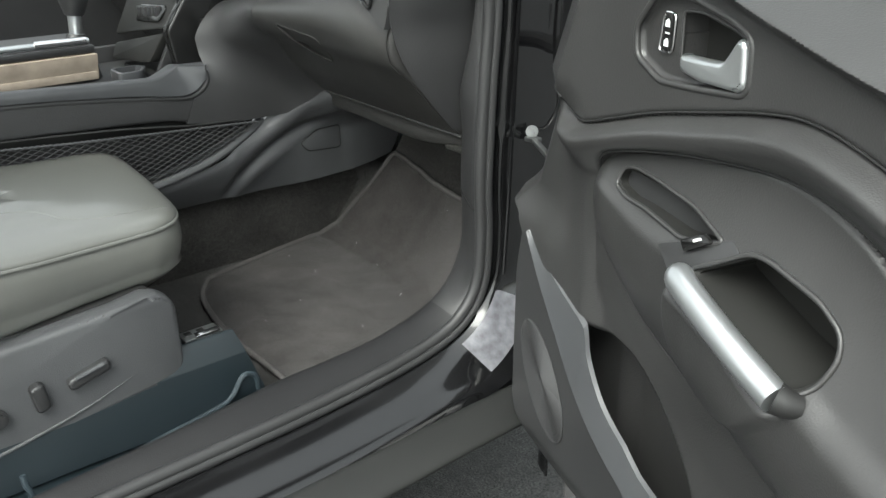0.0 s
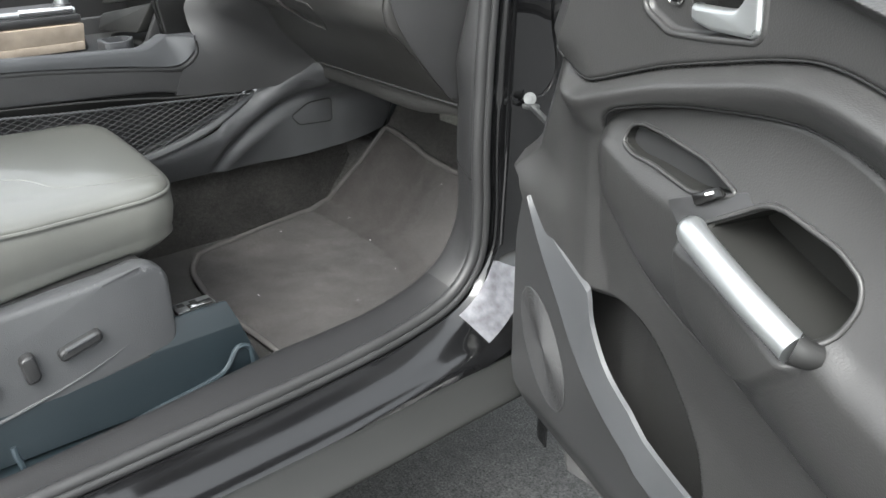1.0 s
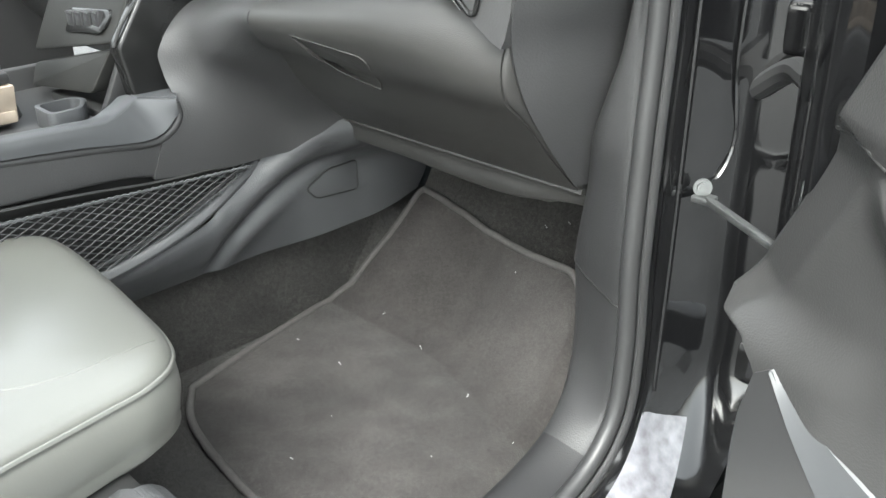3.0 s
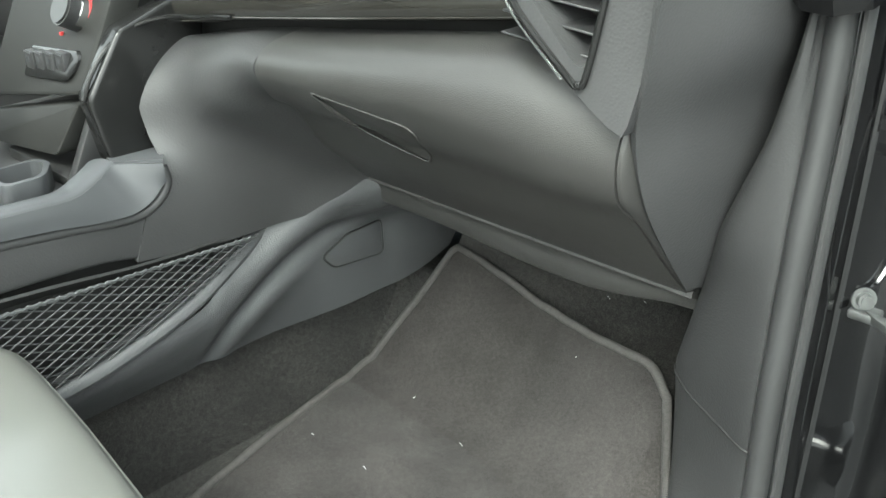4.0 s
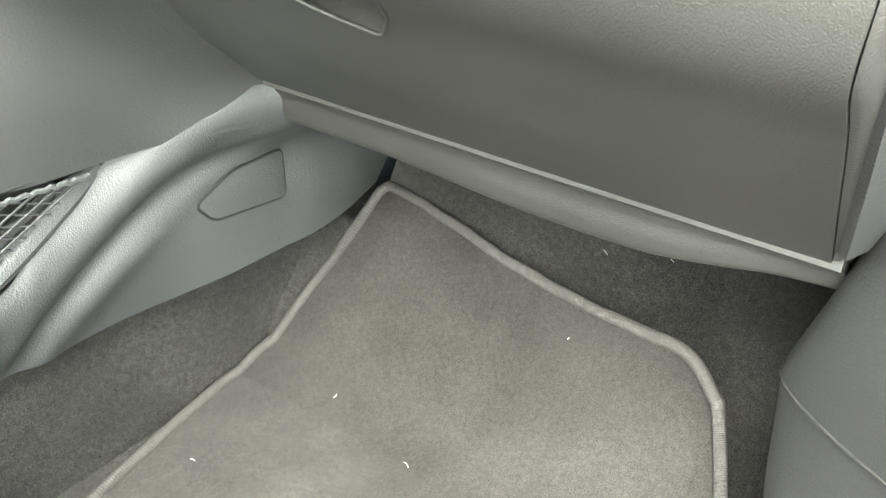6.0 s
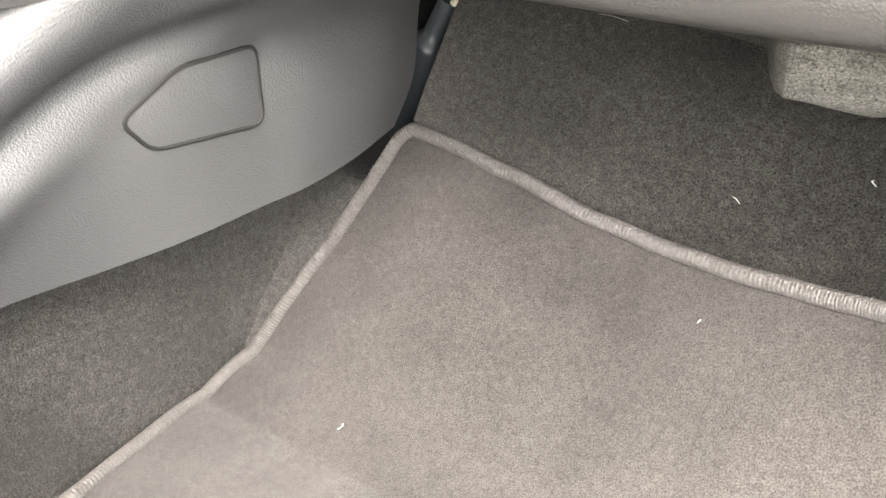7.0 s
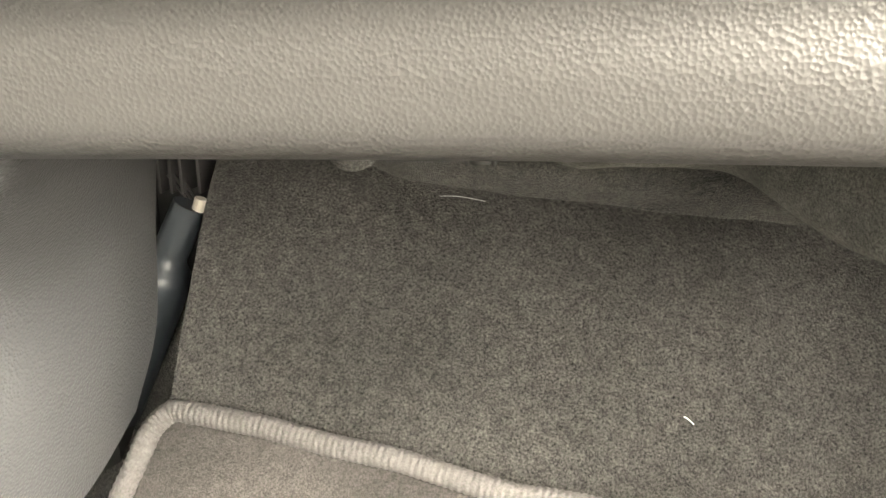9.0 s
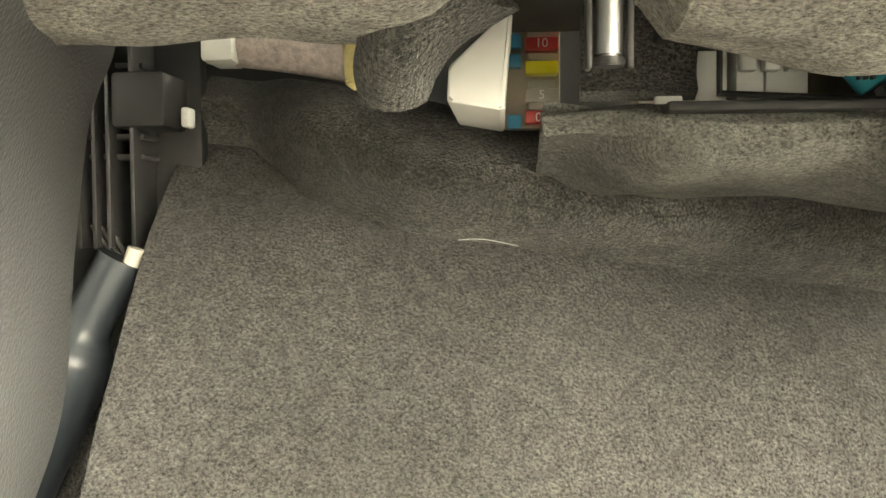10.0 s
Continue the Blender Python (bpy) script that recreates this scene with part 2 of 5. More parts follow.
def ring_prism(outer, inner, axis, a, b, skew, n=72):
    """A plate with an opening: the band between two outlines, drawn out from a to b."""
    def resample(poly):
        p = np.array(list(poly) + [poly[0]], float)
        c = p[:-1].mean(axis=0)
        d = np.concatenate([[0], np.cumsum(np.linalg.norm(np.diff(p, axis=0), axis=1))])
        q = np.array([[np.interp(x, d, p[:, k]) for k in (0, 1)] for x in np.linspace(0, d[-1], 400, endpoint=False)])
        ang = np.unwrap(np.arctan2(q[:, 1] - CENTRE[1], q[:, 0] - CENTRE[0]))
        if ang[-1] < ang[0]:
            q, ang = q[::-1], ang[::-1]
        out = []
        for t in np.linspace(0, 2 * math.pi, n, endpoint=False):
            out.append(q[np.argmin(np.abs((ang - t + math.pi) % (2 * math.pi) - math.pi))])
        return out
    CENTRE = np.mean(inner, axis=0)
    o, i = resample(outer), resample(inner)

    def at(p, d):
        return skew({"x": (d, p[0], p[1]), "y": (p[0], d, p[1]), "z": (p[0], p[1], d)}[axis])
    bm = bmesh.new()
    loops = [[bm.verts.new(at(p, d)) for p in l] for l, d in ((o, a), (o, b), (i, b), (i, a))]
    for k in range(n):
        m = (k + 1) % n
        for l in range(4):
            f, g2 = loops[l], loops[(l + 1) % 4]
            bm.faces.new((f[k], f[m], g2[m], g2[k]))
    bmesh.ops.recalc_face_normals(bm, faces=bm.faces)
    return bm


def cut(ob, bm):
    """Cuts a solid out of an object's mesh."""
    bmesh.ops.recalc_face_normals(bm, faces=bm.faces)
    me = bpy.data.meshes.new("cutter")
    bm.to_mesh(me)
    bm.free()
    tool = new("cutter", me)
    tool.matrix_world = ob.parent.matrix_world if ob.parent else Matrix()
    mod = ob.modifiers.new("cut", "BOOLEAN")
    mod.operation, mod.object, mod.solver = "DIFFERENCE", tool, "EXACT"
    bpy.context.view_layer.update()
    made = bpy.data.meshes.new_from_object(ob.evaluated_get(bpy.context.evaluated_depsgraph_get()))
    ob.modifiers.remove(mod)
    ob.data = made
    bpy.data.objects.remove(tool)
    return ob


def disc(c, n, r, h, seg=24, bevel=0.0006):
    """A short cylinder at c, its axis along n."""
    bm = bmesh.new()
    bmesh.ops.create_cone(bm, cap_ends=True, segments=seg, radius1=r, radius2=r, depth=h)
    if bevel:
        bmesh.ops.bevel(bm, geom=[e for e in bm.edges if len(e.link_faces) == 2 and e.calc_face_angle(0) > 1], offset=bevel, segments=2, affect="EDGES")
    turn = Vector((0, 0, 1)).rotation_difference(Vector(n)).to_matrix().to_4x4()
    bmesh.ops.transform(bm, matrix=Matrix.Translation(c) @ turn, verts=bm.verts)
    return bm


def lerp(x, xs, ys):
    """Straight lines through (xs, ys)."""
    if x <= xs[0]:
        return ys[0]
    for i in range(1, len(xs)):
        if x <= xs[i]:
            return ys[i - 1] + (ys[i] - ys[i - 1]) * (x - xs[i - 1]) / (xs[i] - xs[i - 1])
    return ys[-1]


def step(x, a, b):
    t = min(max((x - a) / (b - a), 0), 1)
    return t * t * (3 - 2 * t)


# ---- ground ----
GROUND = 0.09
g = [[(x, y, GROUND + 0.002 * math.sin(9 * x) * math.cos(7 * y)) for x in np.linspace(-3, 4, 60)] for y in np.linspace(-4, 4, 60)]
bm = grid_mesh(g, -0.02)
ground = tagged(part("ground", bm, ASPHALT), "dark damp asphalt with pale grit", "ground", kind="structure")
bm = bmesh.new()
bmesh.ops.create_circle(bm, cap_ends=True, segments=48, radius=400)
bmesh.ops.translate(bm, vec=(0, 0, GROUND - 0.012), verts=bm.verts)
tagged(part("ground_beyond", bm, ASPHALT), "dark asphalt running to the horizon", "ground", kind="structure")
PH = (1 + 5 ** 0.5) / 2
ICO = np.array([(-1, PH, 0), (1, PH, 0), (-1, -PH, 0), (1, -PH, 0), (0, -1, PH), (0, 1, PH), (0, -1, -PH), (0, 1, -PH), (PH, 0, -1), (PH, 0, 1), (-PH, 0, -1), (-PH, 0, 1)]) / 1.9
TRI = ((0, 11, 5), (0, 5, 1), (0, 1, 7), (0, 7, 10), (0, 10, 11), (1, 5, 9), (5, 11, 4), (11, 10, 2), (10, 7, 6), (7, 1, 8), (3, 9, 4), (3, 4, 2), (3, 2, 6), (3, 6, 8), (3, 8, 9), (4, 9, 5), (2, 4, 11), (6, 2, 10), (8, 6, 7), (9, 8, 1))
bm = bmesh.new()
for _ in range(1500):
    x, y, r = random.uniform(0.70, 1.5), random.uniform(-0.3, 0.75), random.choice((0.0012, 0.0016, 0.002, 0.0026, 0.0035, 0.005))
    vs = [bm.verts.new((x + r * p[0] * random.uniform(0.7, 1.3), y + r * p[1] * random.uniform(0.7, 1.3), GROUND + 0.0018 + r * 0.5 + r * 0.8 * p[2] * random.uniform(0.7, 1.2))) for p in ICO]
    for t in TRI:
        bm.faces.new([vs[k] for k in t])
tagged(part("grit", bm, STONE), "pale grit scattered on the asphalt", "grit", kind="stuff")

# ---- car floor ----
def toe(x, y):
    """Height of the carpet: flat, then rising to the bulkhead, a little deeper towards the middle."""
    s = y - 0.2 * (min(max(x, 0.15), 0.42) - 0.2) + 0.25 * max(x - 0.46, 0)
    return lerp(s, (-2, 0.42, 0.45, 0.50, 0.53, 0.548, 0.5674, 0.61, 0.66, 0.75), (0.411, 0.411, 0.424, 0.490, 0.532, 0.562, 0.594, 0.650, 0.695, 0.74))


def carpet(x, y):
    z = toe(x, y)
    wall = lerp(x, (0.02, 0.075, 0.084, 0.089, 0.096), (0.6, 0.575, 0.5, 0.44, 0.405))
    side = lerp(x, (0.592, 0.602, 0.612), (0.405, 0.42, 0.43))
    if y > 0.50 and x < 0.3:
        z -= 0.11 * (1 - step(x, 0.149, 0.158)) * step(y, 0.525, 0.56)
    z -= 0.007 * (1 - step(x, 0.153, 0.180)) * step(y, 0.46, 0.49) * (1 - step(y, 0.525, 0.555))
    return max(z, (wall if y < 0.5 else 0.45) if x < 0.3 else side) + 0.0015 * noise.noise((x * 14, y * 14, 2))


floor = tagged(part("floor", grid_mesh([[(x, y, carpet(x, y)) for x in np.concatenate([np.linspace(0.02, 0.18, 60), np.linspace(0.185, 0.612, 60)])] for y in np.linspace(-0.95, 0.66, 150)], 0.01), CARPET),
               "dark grey car carpet, moulded over tunnel and toe board", "carpet", kind="structure")

# ---- floor mat ----
def mat_z(x, y):
    s = y + lerp(x, (0.24, 0.30, 0.34, 0.38, 0.42, 0.51, 0.56), (-0.003, -0.002, 0.004, 0.015, 0.029, 0.064, 0.068))
    return lerp(s, (-1, 0.40, 0.44, 0.497, 0.54, 0.6), (0.4165, 0.4165, 0.432, 0.500, 0.563, 0.648))


MAT_LEFT = spline([(0.150, 0.138), (0.118, 0.28), (0.099, 0.40), (0.112, 0.464), (0.155, 0.548)], 111)
MAT_RIGHT = spline([(0.577, 0.076), (0.580, 0.2), (0.578, 0.32), (0.556, 0.395), (0.528, 0.440), (0.508, 0.468)], 111)
MAT_HEAD = spline([(0.155, 0.548), (0.24, 0.540), (0.33, 0.527), (0.42, 0.505), (0.475, 0.489), (0.508, 0.468)], 91)
MAT_HEEL = spline([(0.150, 0.138), (0.22, 0.098), (0.35, 0.076), (0.46, 0.076), (0.577, 0.076)], 91)


def mat_point(i, j):
    """A patch between its four edges: i from the tunnel to the sill, j from the seat to the toe board."""
    u, v = i / 90, j / 110
    flat = MAT_LEFT[j] * (1 - u) + MAT_RIGHT[j] * u + MAT_HEEL[i] * (1 - v) + MAT_HEAD[i] * v
    return flat - ((1 - u) * (1 - v) * MAT_LEFT[0] + u * (1 - v) * MAT_RIGHT[0] + (1 - u) * v * MAT_LEFT[110] + u * v * MAT_RIGHT[110])


def soften(i, j, r=0.030):
    """Pulls the corners of the patch in to a rounded outline."""
    p = mat_point(i, j)
    for a, b in ((0, 0), (0, 110), (90, 0), (90, 110)):
        c = mat_point(a, b)
        d1 = mat_point(a, abs(b - 12)) - c
        d2 = mat_point(abs(a - 12), b) - c
        m = c + (d1 / np.linalg.norm(d1) + d2 / np.linalg.norm(d2)) * r
        f = p - m
        h = np.linalg.norm(f)
        if h > r and np.dot(f, c - m) > 0.78 * h * np.linalg.norm(c - m):
            p = m + f * r / h
    return p


NU, NV = 90, 110
g = []
for j in range(NV + 1):
    row = []
    for i in range(NU + 1):
        p = soften(i, j) if min(i, NU - i) < 16 and min(j, NV - j) < 16 else mat_point(i, j)
        row.append((p[0], p[1], mat_z(p[0], p[1]) + 0.0012 * noise.noise((p[0] * 30, p[1] * 30, 5)) + 0.003))
    g.append(row)
floor_mat = empty("floor_mat", "worn dark grey pile floor mat with bound edge", "floor mat")
part("mat_carpet", grid_mesh(g, 0.006), MAT_PILE, floor_mat)
rim = [g[0][i] for i in range(0, NU)] + [g[j][NU] for j in range(0, NV)] + [g[NV][i] for i in range(NU, 0, -1)] + [g[j][0] for j in range(NV, -1, -1)]
part("binding", tube([np.array(p) + np.array((0, 0, 0.001)) for p in rim], lambda t: 0.0048 + 0.00024 * math.sin(t * 2 * math.pi * 760), 8, 3800), BINDING, floor_mat, "thick overlocked grey edge binding", sharp=3)

# ---- dashboard ----
dashboard = empty("dashboard", "dark grained dashboard with glovebox, vent and trim strip", "dashboard")


def ridge(x):
    """Height of the glovebox's upper edge."""
    return lerp(x, (0.1, 0.175, 0.392, 0.516, 0.6), (0.884, 0.898, 0.926, 0.942, 0.95))


FACE = [(0.262, 1.02), (0.246, 0.995), (0.226, 0.93), (0.214, 0.80), (0.211, 0.62), (0.217, 0.44), (0.232, 0.2), (0.258, -0.05)]


FACE_OUT = [(0.276, 1.02), (0.265, 0.94), (0.247, 0.76), (0.232, 0.59), (0.220, 0.43), (0.213, 0.28), (0.218, 0.10), (0.250, -0.10)]


def face(x):
    """The glovebox lid's section at x, from the upper edge down to the lower edge, as (y, z)."""
    bow = 0.012 * step(x, 0.50, 0.62) + 0.006 * step(x, 0.36, 0.2)
    top = ridge(x)
    s = 0.5 * step(x, 0.42, 0.60)
    pts = [(a[0] * (1 - s) + b[0] * s + bow, 0.84 + (a[1] * (1 - s) + b[1] * s) * (top - 0.84)) for a, b in zip(FACE, FACE_OUT)]
    return pts + [(0.300 + bow * 0.6, 0.790), (0.340 + bow * 0.3, 0.755), (0.369, 0.731)]


def lid_left(z):
    return lerp(z, (0.72, 0.743, 0.803, 0.866, 0.95), (0.212, 0.208, 0.218, 0.247, 0.262))


def lid_right(z):
    return lerp(z, (0.72, 0.8, 0.88, 0.95), (0.568, 0.578, 0.587, 0.591))


SECTIONS = [spline(face(x), 61) for x in np.linspace(0.18, 0.62, 45)]


def lid_point(s, k):
    """s across the lid, k the step down its section (0 to 60)."""
    x = 0.2 + 0.4 * s
    for _ in range(4):
        p = SECTIONS[min(max(int((x - 0.18) * 100), 0), 43)][k] * (1 - ((x - 0.18) * 100) % 1) + SECTIONS[min(max(int((x - 0.18) * 100), 0), 43) + 1][k] * (((x - 0.18) * 100) % 1)
        x = lid_left(p[1]) + (lid_right(p[1]) - lid_left(p[1])) * s
    return (x, p[0], p[1])


g = [[lid_point(i / 60, k) for i in range(61)] for k in range(61)]
lid = part("glovebox_lid", grid_mesh(g, -0.014), DASH, dashboard, "closed glovebox lid with pebbled skin")
def on_face(q):
    """Lays a point with its depth measured from the lid's surface."""
    x, d, z = q
    sec = SECTIONS[min(max(int(round((x - 0.18) * 100)), 0), 44)]
    y = lerp(-z, [-p[1] for p in sec], [p[0] for p in sec])
    return (x, y + d, z)


handle = rounded([(0.320, 0.8790), (0.416, 0.8715), (0.4225, 0.866), (0.4095, 0.840), (0.3950, 0.8265), (0.372, 0.831), (0.346, 0.8405)], 0.004)
cut(lid, prism(handle, "y", -0.05, 0.05, 0, skew=on_face))
latch = part("latch_handle", prism(rounded([(0.3240, 0.8775), (0.4152, 0.8700), (0.4205, 0.8652), (0.4125, 0.8490), (0.376, 0.8520), (0.350, 0.8570)], 0.003), "y", 0.0004, 0.006, 0.0012, 3, skew=on_face), DASH, lid, "glovebox latch paddle set into the lid")
part("latch_scoop", sheet([[on_face((x, d, z)) for x in (0.31, 0.36, 0.43)] for z, d in ((0.8255, 0.0002), (0.8300, 0.0022), (0.836, 0.0052), (0.844, 0.0078), (0.882, 0.0085))], 14, 18, 0.001), DASH, lid)
ring = [on_face((x, -0.0001, z)) for x, z in handle]
part("latch_rim", tube(ring + ring[:2], 0.0010, 8), DASH, lid, sharp=3)

# rounded rail under the lid
rail = []
for (y, z) in [(0.360, 0.7365), (0.3685, 0.733), (0.375, 0.726), (0.380, 0.716), (0.3835, 0.7075), (0.389, 0.7035), (0.40, 0.7025), (0.43, 0.708)]:
    rail.append([(0.213 + (0.575 - 0.213) * i / 12, y - (0.006 + 0.009 * step(i, 2, 7) - 0.010 * step(i, 9, 12)) * min(max((0.7375 - z) / 0.024, 0), 1), z - 0.0006 + 0.42 * max(0.731 - z, 0) * step(i, 8, 12)) for i in range(13)])
part("lower_rail", sheet(rail, 60, 40, -0.006), DASH, dashboard, "rounded rail below the glovebox")

# side of the centre stack, sweeping from the console up to the lid's seam
seam_at = [lid_point(0, k) for k in range(61)]


def seam(z):
    k = min(range(61), key=lambda i: abs(seam_at[i][2] - z))
    return (seam_at[k][0] - 0.0012, seam_at[k][1] + 0.0008, seam_at[k][2])


rows = [
    [(0.108, 0.262, 0.884), (0.150, 0.268, 0.893), (0.205, 0.264, 0.903), seam(0.99)],
    [(0.104, 0.236, 0.883), (0.145, 0.241, 0.889), (0.205, 0.234, 0.899), seam(0.895)],
    [(0.101, 0.205, 0.863), (0.138, 0.216, 0.868), (0.200, 0.218, 0.876), seam(0.872)],
    [(0.104, 0.186, 0.838), (0.138, 0.208, 0.838), (0.188, 0.224, 0.840), seam(0.838)],
    [(0.114, 0.184, 0.808), (0.142, 0.216, 0.805), (0.176, 0.260, 0.802), seam(0.80)],
    [(0.131, 0.183, 0.780), (0.144, 0.225, 0.772), (0.168, 0.290, 0.766), seam(0.765)],
    [(0.1362, 0.160, 0.744), (0.143, 0.230, 0.735), (0.162, 0.310, 0.730), seam(0.735)],
    [(0.1352, 0.142, 0.699), (0.137, 0.230, 0.688), (0.150, 0.310, 0.690), (0.200, 0.376, 0.700)],
]
part("stack_side_panel", sheet(rows, 50, 60, -0.006), PLASTIC, dashboard, "broad grained side panel of the centre stack")

# recess and trim strip above the lid
rows = [[(x, 0.285, ridge(x) - 0.03) for x in np.linspace(-0.10, 0.58, 10)], [(x, 0.28, ridge(x) + 0.09) for x in np.linspace(-0.10, 0.58, 10)]]
part("shelf_back", sheet(rows, 30, 4, -0.004), DARK, dashboard)
rows = []
for dy, dz in ((0.262, 0.012), (0.243, 0.016), (0.236, 0.03), (0.237, 0.055), (0.245, 0.075)):
    rows.append([(x, dy + 0.012 * step(x, 0.3, 0.55), ridge(x) + dz) for x in np.linspace(0.07, 0.500, 9)])
part("trim_strip", sheet(rows, 40, 16, -0.004), TRIM_BROWN, dashboard, "glossy dark trim strip")
part("strip_edge", tube([(x, 0.240 + 0.012 * step(x, 0.3, 0.55), ridge(x) + 0.0135) for x in np.linspace(0.09, 0.498, 20)], 0.0010, 6), TRIM_BROWN, dashboard)
rows = [[(x, 0.245, 1.005 + 0.03 * (x - 0.3)), (x, 0.30, 1.035), (x, 0.5, 1.05), (x, 0.8, 1.03)] for x in np.linspace(-0.62, 0.60, 6)]
part("top_pad", sheet(rows, 16, 16, 0.012), DASH, dashboard, "padded dashboard top")
rows = [[(x, 0.245, 1.0), (x, 0.25, 0.93), (x, 0.31, 0.80), (x, 0.40, 0.70)] for x in (-0.62, -0.35, -0.105)]
part("driver_side_fascia", sheet(rows, 10, 10, 0.006), PLASTIC, dashboard)

# air vent in the outer corner
VX = lambda q: (q[0], q[1] + 0.25 * (q[2] - 0.93) * 0.25 + 0.05 * max(q[0] - 0.57, 0), q[2])
VENT = rounded([(0.527, 0.976), (0.5625, 0.941), (0.5705, 0.9405), (0.578, 0.985), (0.580, 1.004), (0.525, 1.004)], 0.004)
POD = rounded([(0.5055, 1.012), (0.5085, 0.972), (0.561, 0.9285), (0.590, 0.909), (0.598, 0.906), (0.609, 0.96), (0.616, 1.012)], 0.005)
pod = part("vent_pod", ring_prism(POD, VENT, "y", 0.214, 0.262, VX), PLASTIC, dashboard, "grained corner pod around the vent")
part("vent_surround", tube([VX((x, 0.2125, z)) for x, z in ((0.516, 1.0), (0.5155, 0.973), (0.56, 0.934), (0.5665, 0.9315), (0.5715, 0.936), (0.5795, 0.98), (0.58, 1.0))], 0.0022, 8, 60), GLOSS, dashboard, "glossy black vent surround")
part("vent_chrome", tube([VX((x, 0.2115, z)) for x, z in ((0.512, 1.0), (0.512, 0.9715), (0.556, 0.9325))], 0.0009, 6, 30), CHROME, dashboard)
for i in range(5):
    z = 0.948 + 0.013 * i
    part("vent_slat", prism([(0.5, z), (0.575, z - 0.006), (0.575, z - 0.0045), (0.5, z + 0.0015)], "y", 0.224, 0.25, 0.0004, 1, skew=VX), SMOOTH, pod)
part("vent_throat", box(0.52, 0.585, 0.258, 0.27, 0.935, 1.008, 0.001), DARK, pod)

# end cap of the dashboard
rows = [
    [(0.621, 0.205, 1.00), (0.635, 0.27, 1.00), (0.637, 0.34, 1.00), (0.637, 0.46, 1.00)],
    [(0.612, 0.212, 0.95), (0.629, 0.26, 0.95), (0.633, 0.33, 0.95), (0.633, 0.46, 0.95)],
    [(0.599, 0.225, 0.905), (0.613, 0.265, 0.905), (0.619, 0.33, 0.905), (0.619, 0.46, 0.905)],
    [(0.593, 0.250, 0.855), (0.605, 0.285, 0.855), (0.611, 0.34, 0.855), (0.611, 0.46, 0.855)],
    [(0.586, 0.296, 0.80), (0.595, 0.32, 0.80), (0.599, 0.36, 0.80), (0.599, 0.46, 0.80)],
    [(0.578, 0.345, 0.75), (0.585, 0.365, 0.75), (0.589, 0.39, 0.75), (0.589, 0.46, 0.75)],
]
part("end_cap", sheet(rows, 24, 40, -0.005), PLASTIC, dashboard, "smooth dashboard end cap")
edge = [lid_point(1, k) for k in range(8, 61)]
part("lid_side", sheet([[(x + 0.0004, y + 0.002, z), (x + 0.0035, y + 0.004, z), (x + 0.006, y + 0.012, z + 0.001), (x + 0.008, y + 0.04, z + 0.004)] for x, y, z in edge[::4]], 12, 50, -0.002), DASH, dashboard, "rounded side of the glovebox lid")

# under the lid: plain shelf that carries the glovebox
part("glovebox_floor", box(0.20, 0.58, 0.395, 0.60, 0.716, 0.73, 0.002), DARK, dashboard)

# ---- centre console ----
console = empty("center_console", "grey plastic centre console with net pocket", "center console")
# lower pod that runs along the tunnel, with a padded roll at its top
rows = [
    [(0.130, -0.45, 0.580), (0.131, 0.12, 0.608), (0.130, 0.235, 0.648), (0.128, 0.283, 0.676), (0.136, 0.312, 0.700), (0.165, 0.343, 0.722), (0.205, 0.368, 0.7335), (0.209, 0.390, 0.728), (0.19, 0.47, 0.726), (0.152, 0.592, 0.725)],
    [(0.133, -0.45, 0.574), (0.134, 0.12, 0.600), (0.134, 0.235, 0.638), (0.135, 0.285, 0.662), (0.150, 0.320, 0.686), (0.178, 0.350, 0.706), (0.212, 0.378, 0.717), (0.212, 0.394, 0.712), (0.192, 0.475, 0.71), (0.151, 0.587, 0.71)],
    [(0.132, -0.45, 0.568), (0.133, 0.12, 0.592), (0.133, 0.235, 0.626), (0.134, 0.290, 0.646), (0.142, 0.330, 0.664), (0.160, 0.362, 0.682), (0.196, 0.390, 0.696), (0.194, 0.42, 0.692), (0.174, 0.50, 0.69), (0.147, 0.579, 0.69)],
    [(0.128, -0.45, 0.563), (0.128, 0.12, 0.582), (0.128, 0.235, 0.606), (0.129, 0.292, 0.622), (0.130, 0.335, 0.634), (0.137, 0.368, 0.644), (0.150, 0.418, 0.656), (0.160, 0.455, 0.655), (0.160, 0.515, 0.65), (0.148, 0.565, 0.65)],
    [(0.120, -0.45, 0.557), (0.120, 0.12, 0.568), (0.121, 0.235, 0.580), (0.123, 0.293, 0.591), (0.130, 0.340, 0.604), (0.138, 0.374, 0.610), (0.147, 0.422, 0.612), (0.156, 0.46, 0.612), (0.156, 0.51, 0.612), (0.1445, 0.562, 0.604)],
    [(0.106, -0.45, 0.548), (0.106, 0.12, 0.548), (0.106, 0.235, 0.546), (0.108, 0.293, 0.546), (0.116, 0.345, 0.546), (0.126, 0.385, 0.549), (0.136, 0.430, 0.555), (0.145, 0.46, 0.560), (0.147, 0.498, 0.566), (0.139, 0.548, 0.572)],
]
GROOVE = spline([(0.196, 0.546), (0.225, 0.580), (0.265, 0.612), (0.305, 0.637), (0.345, 0.657), (0.385, 0.670), (0.42, 0.677)], 400)
GROOVE = np.array(GROOVE)
bm = sheet(rows, 170, 90, 0.004)
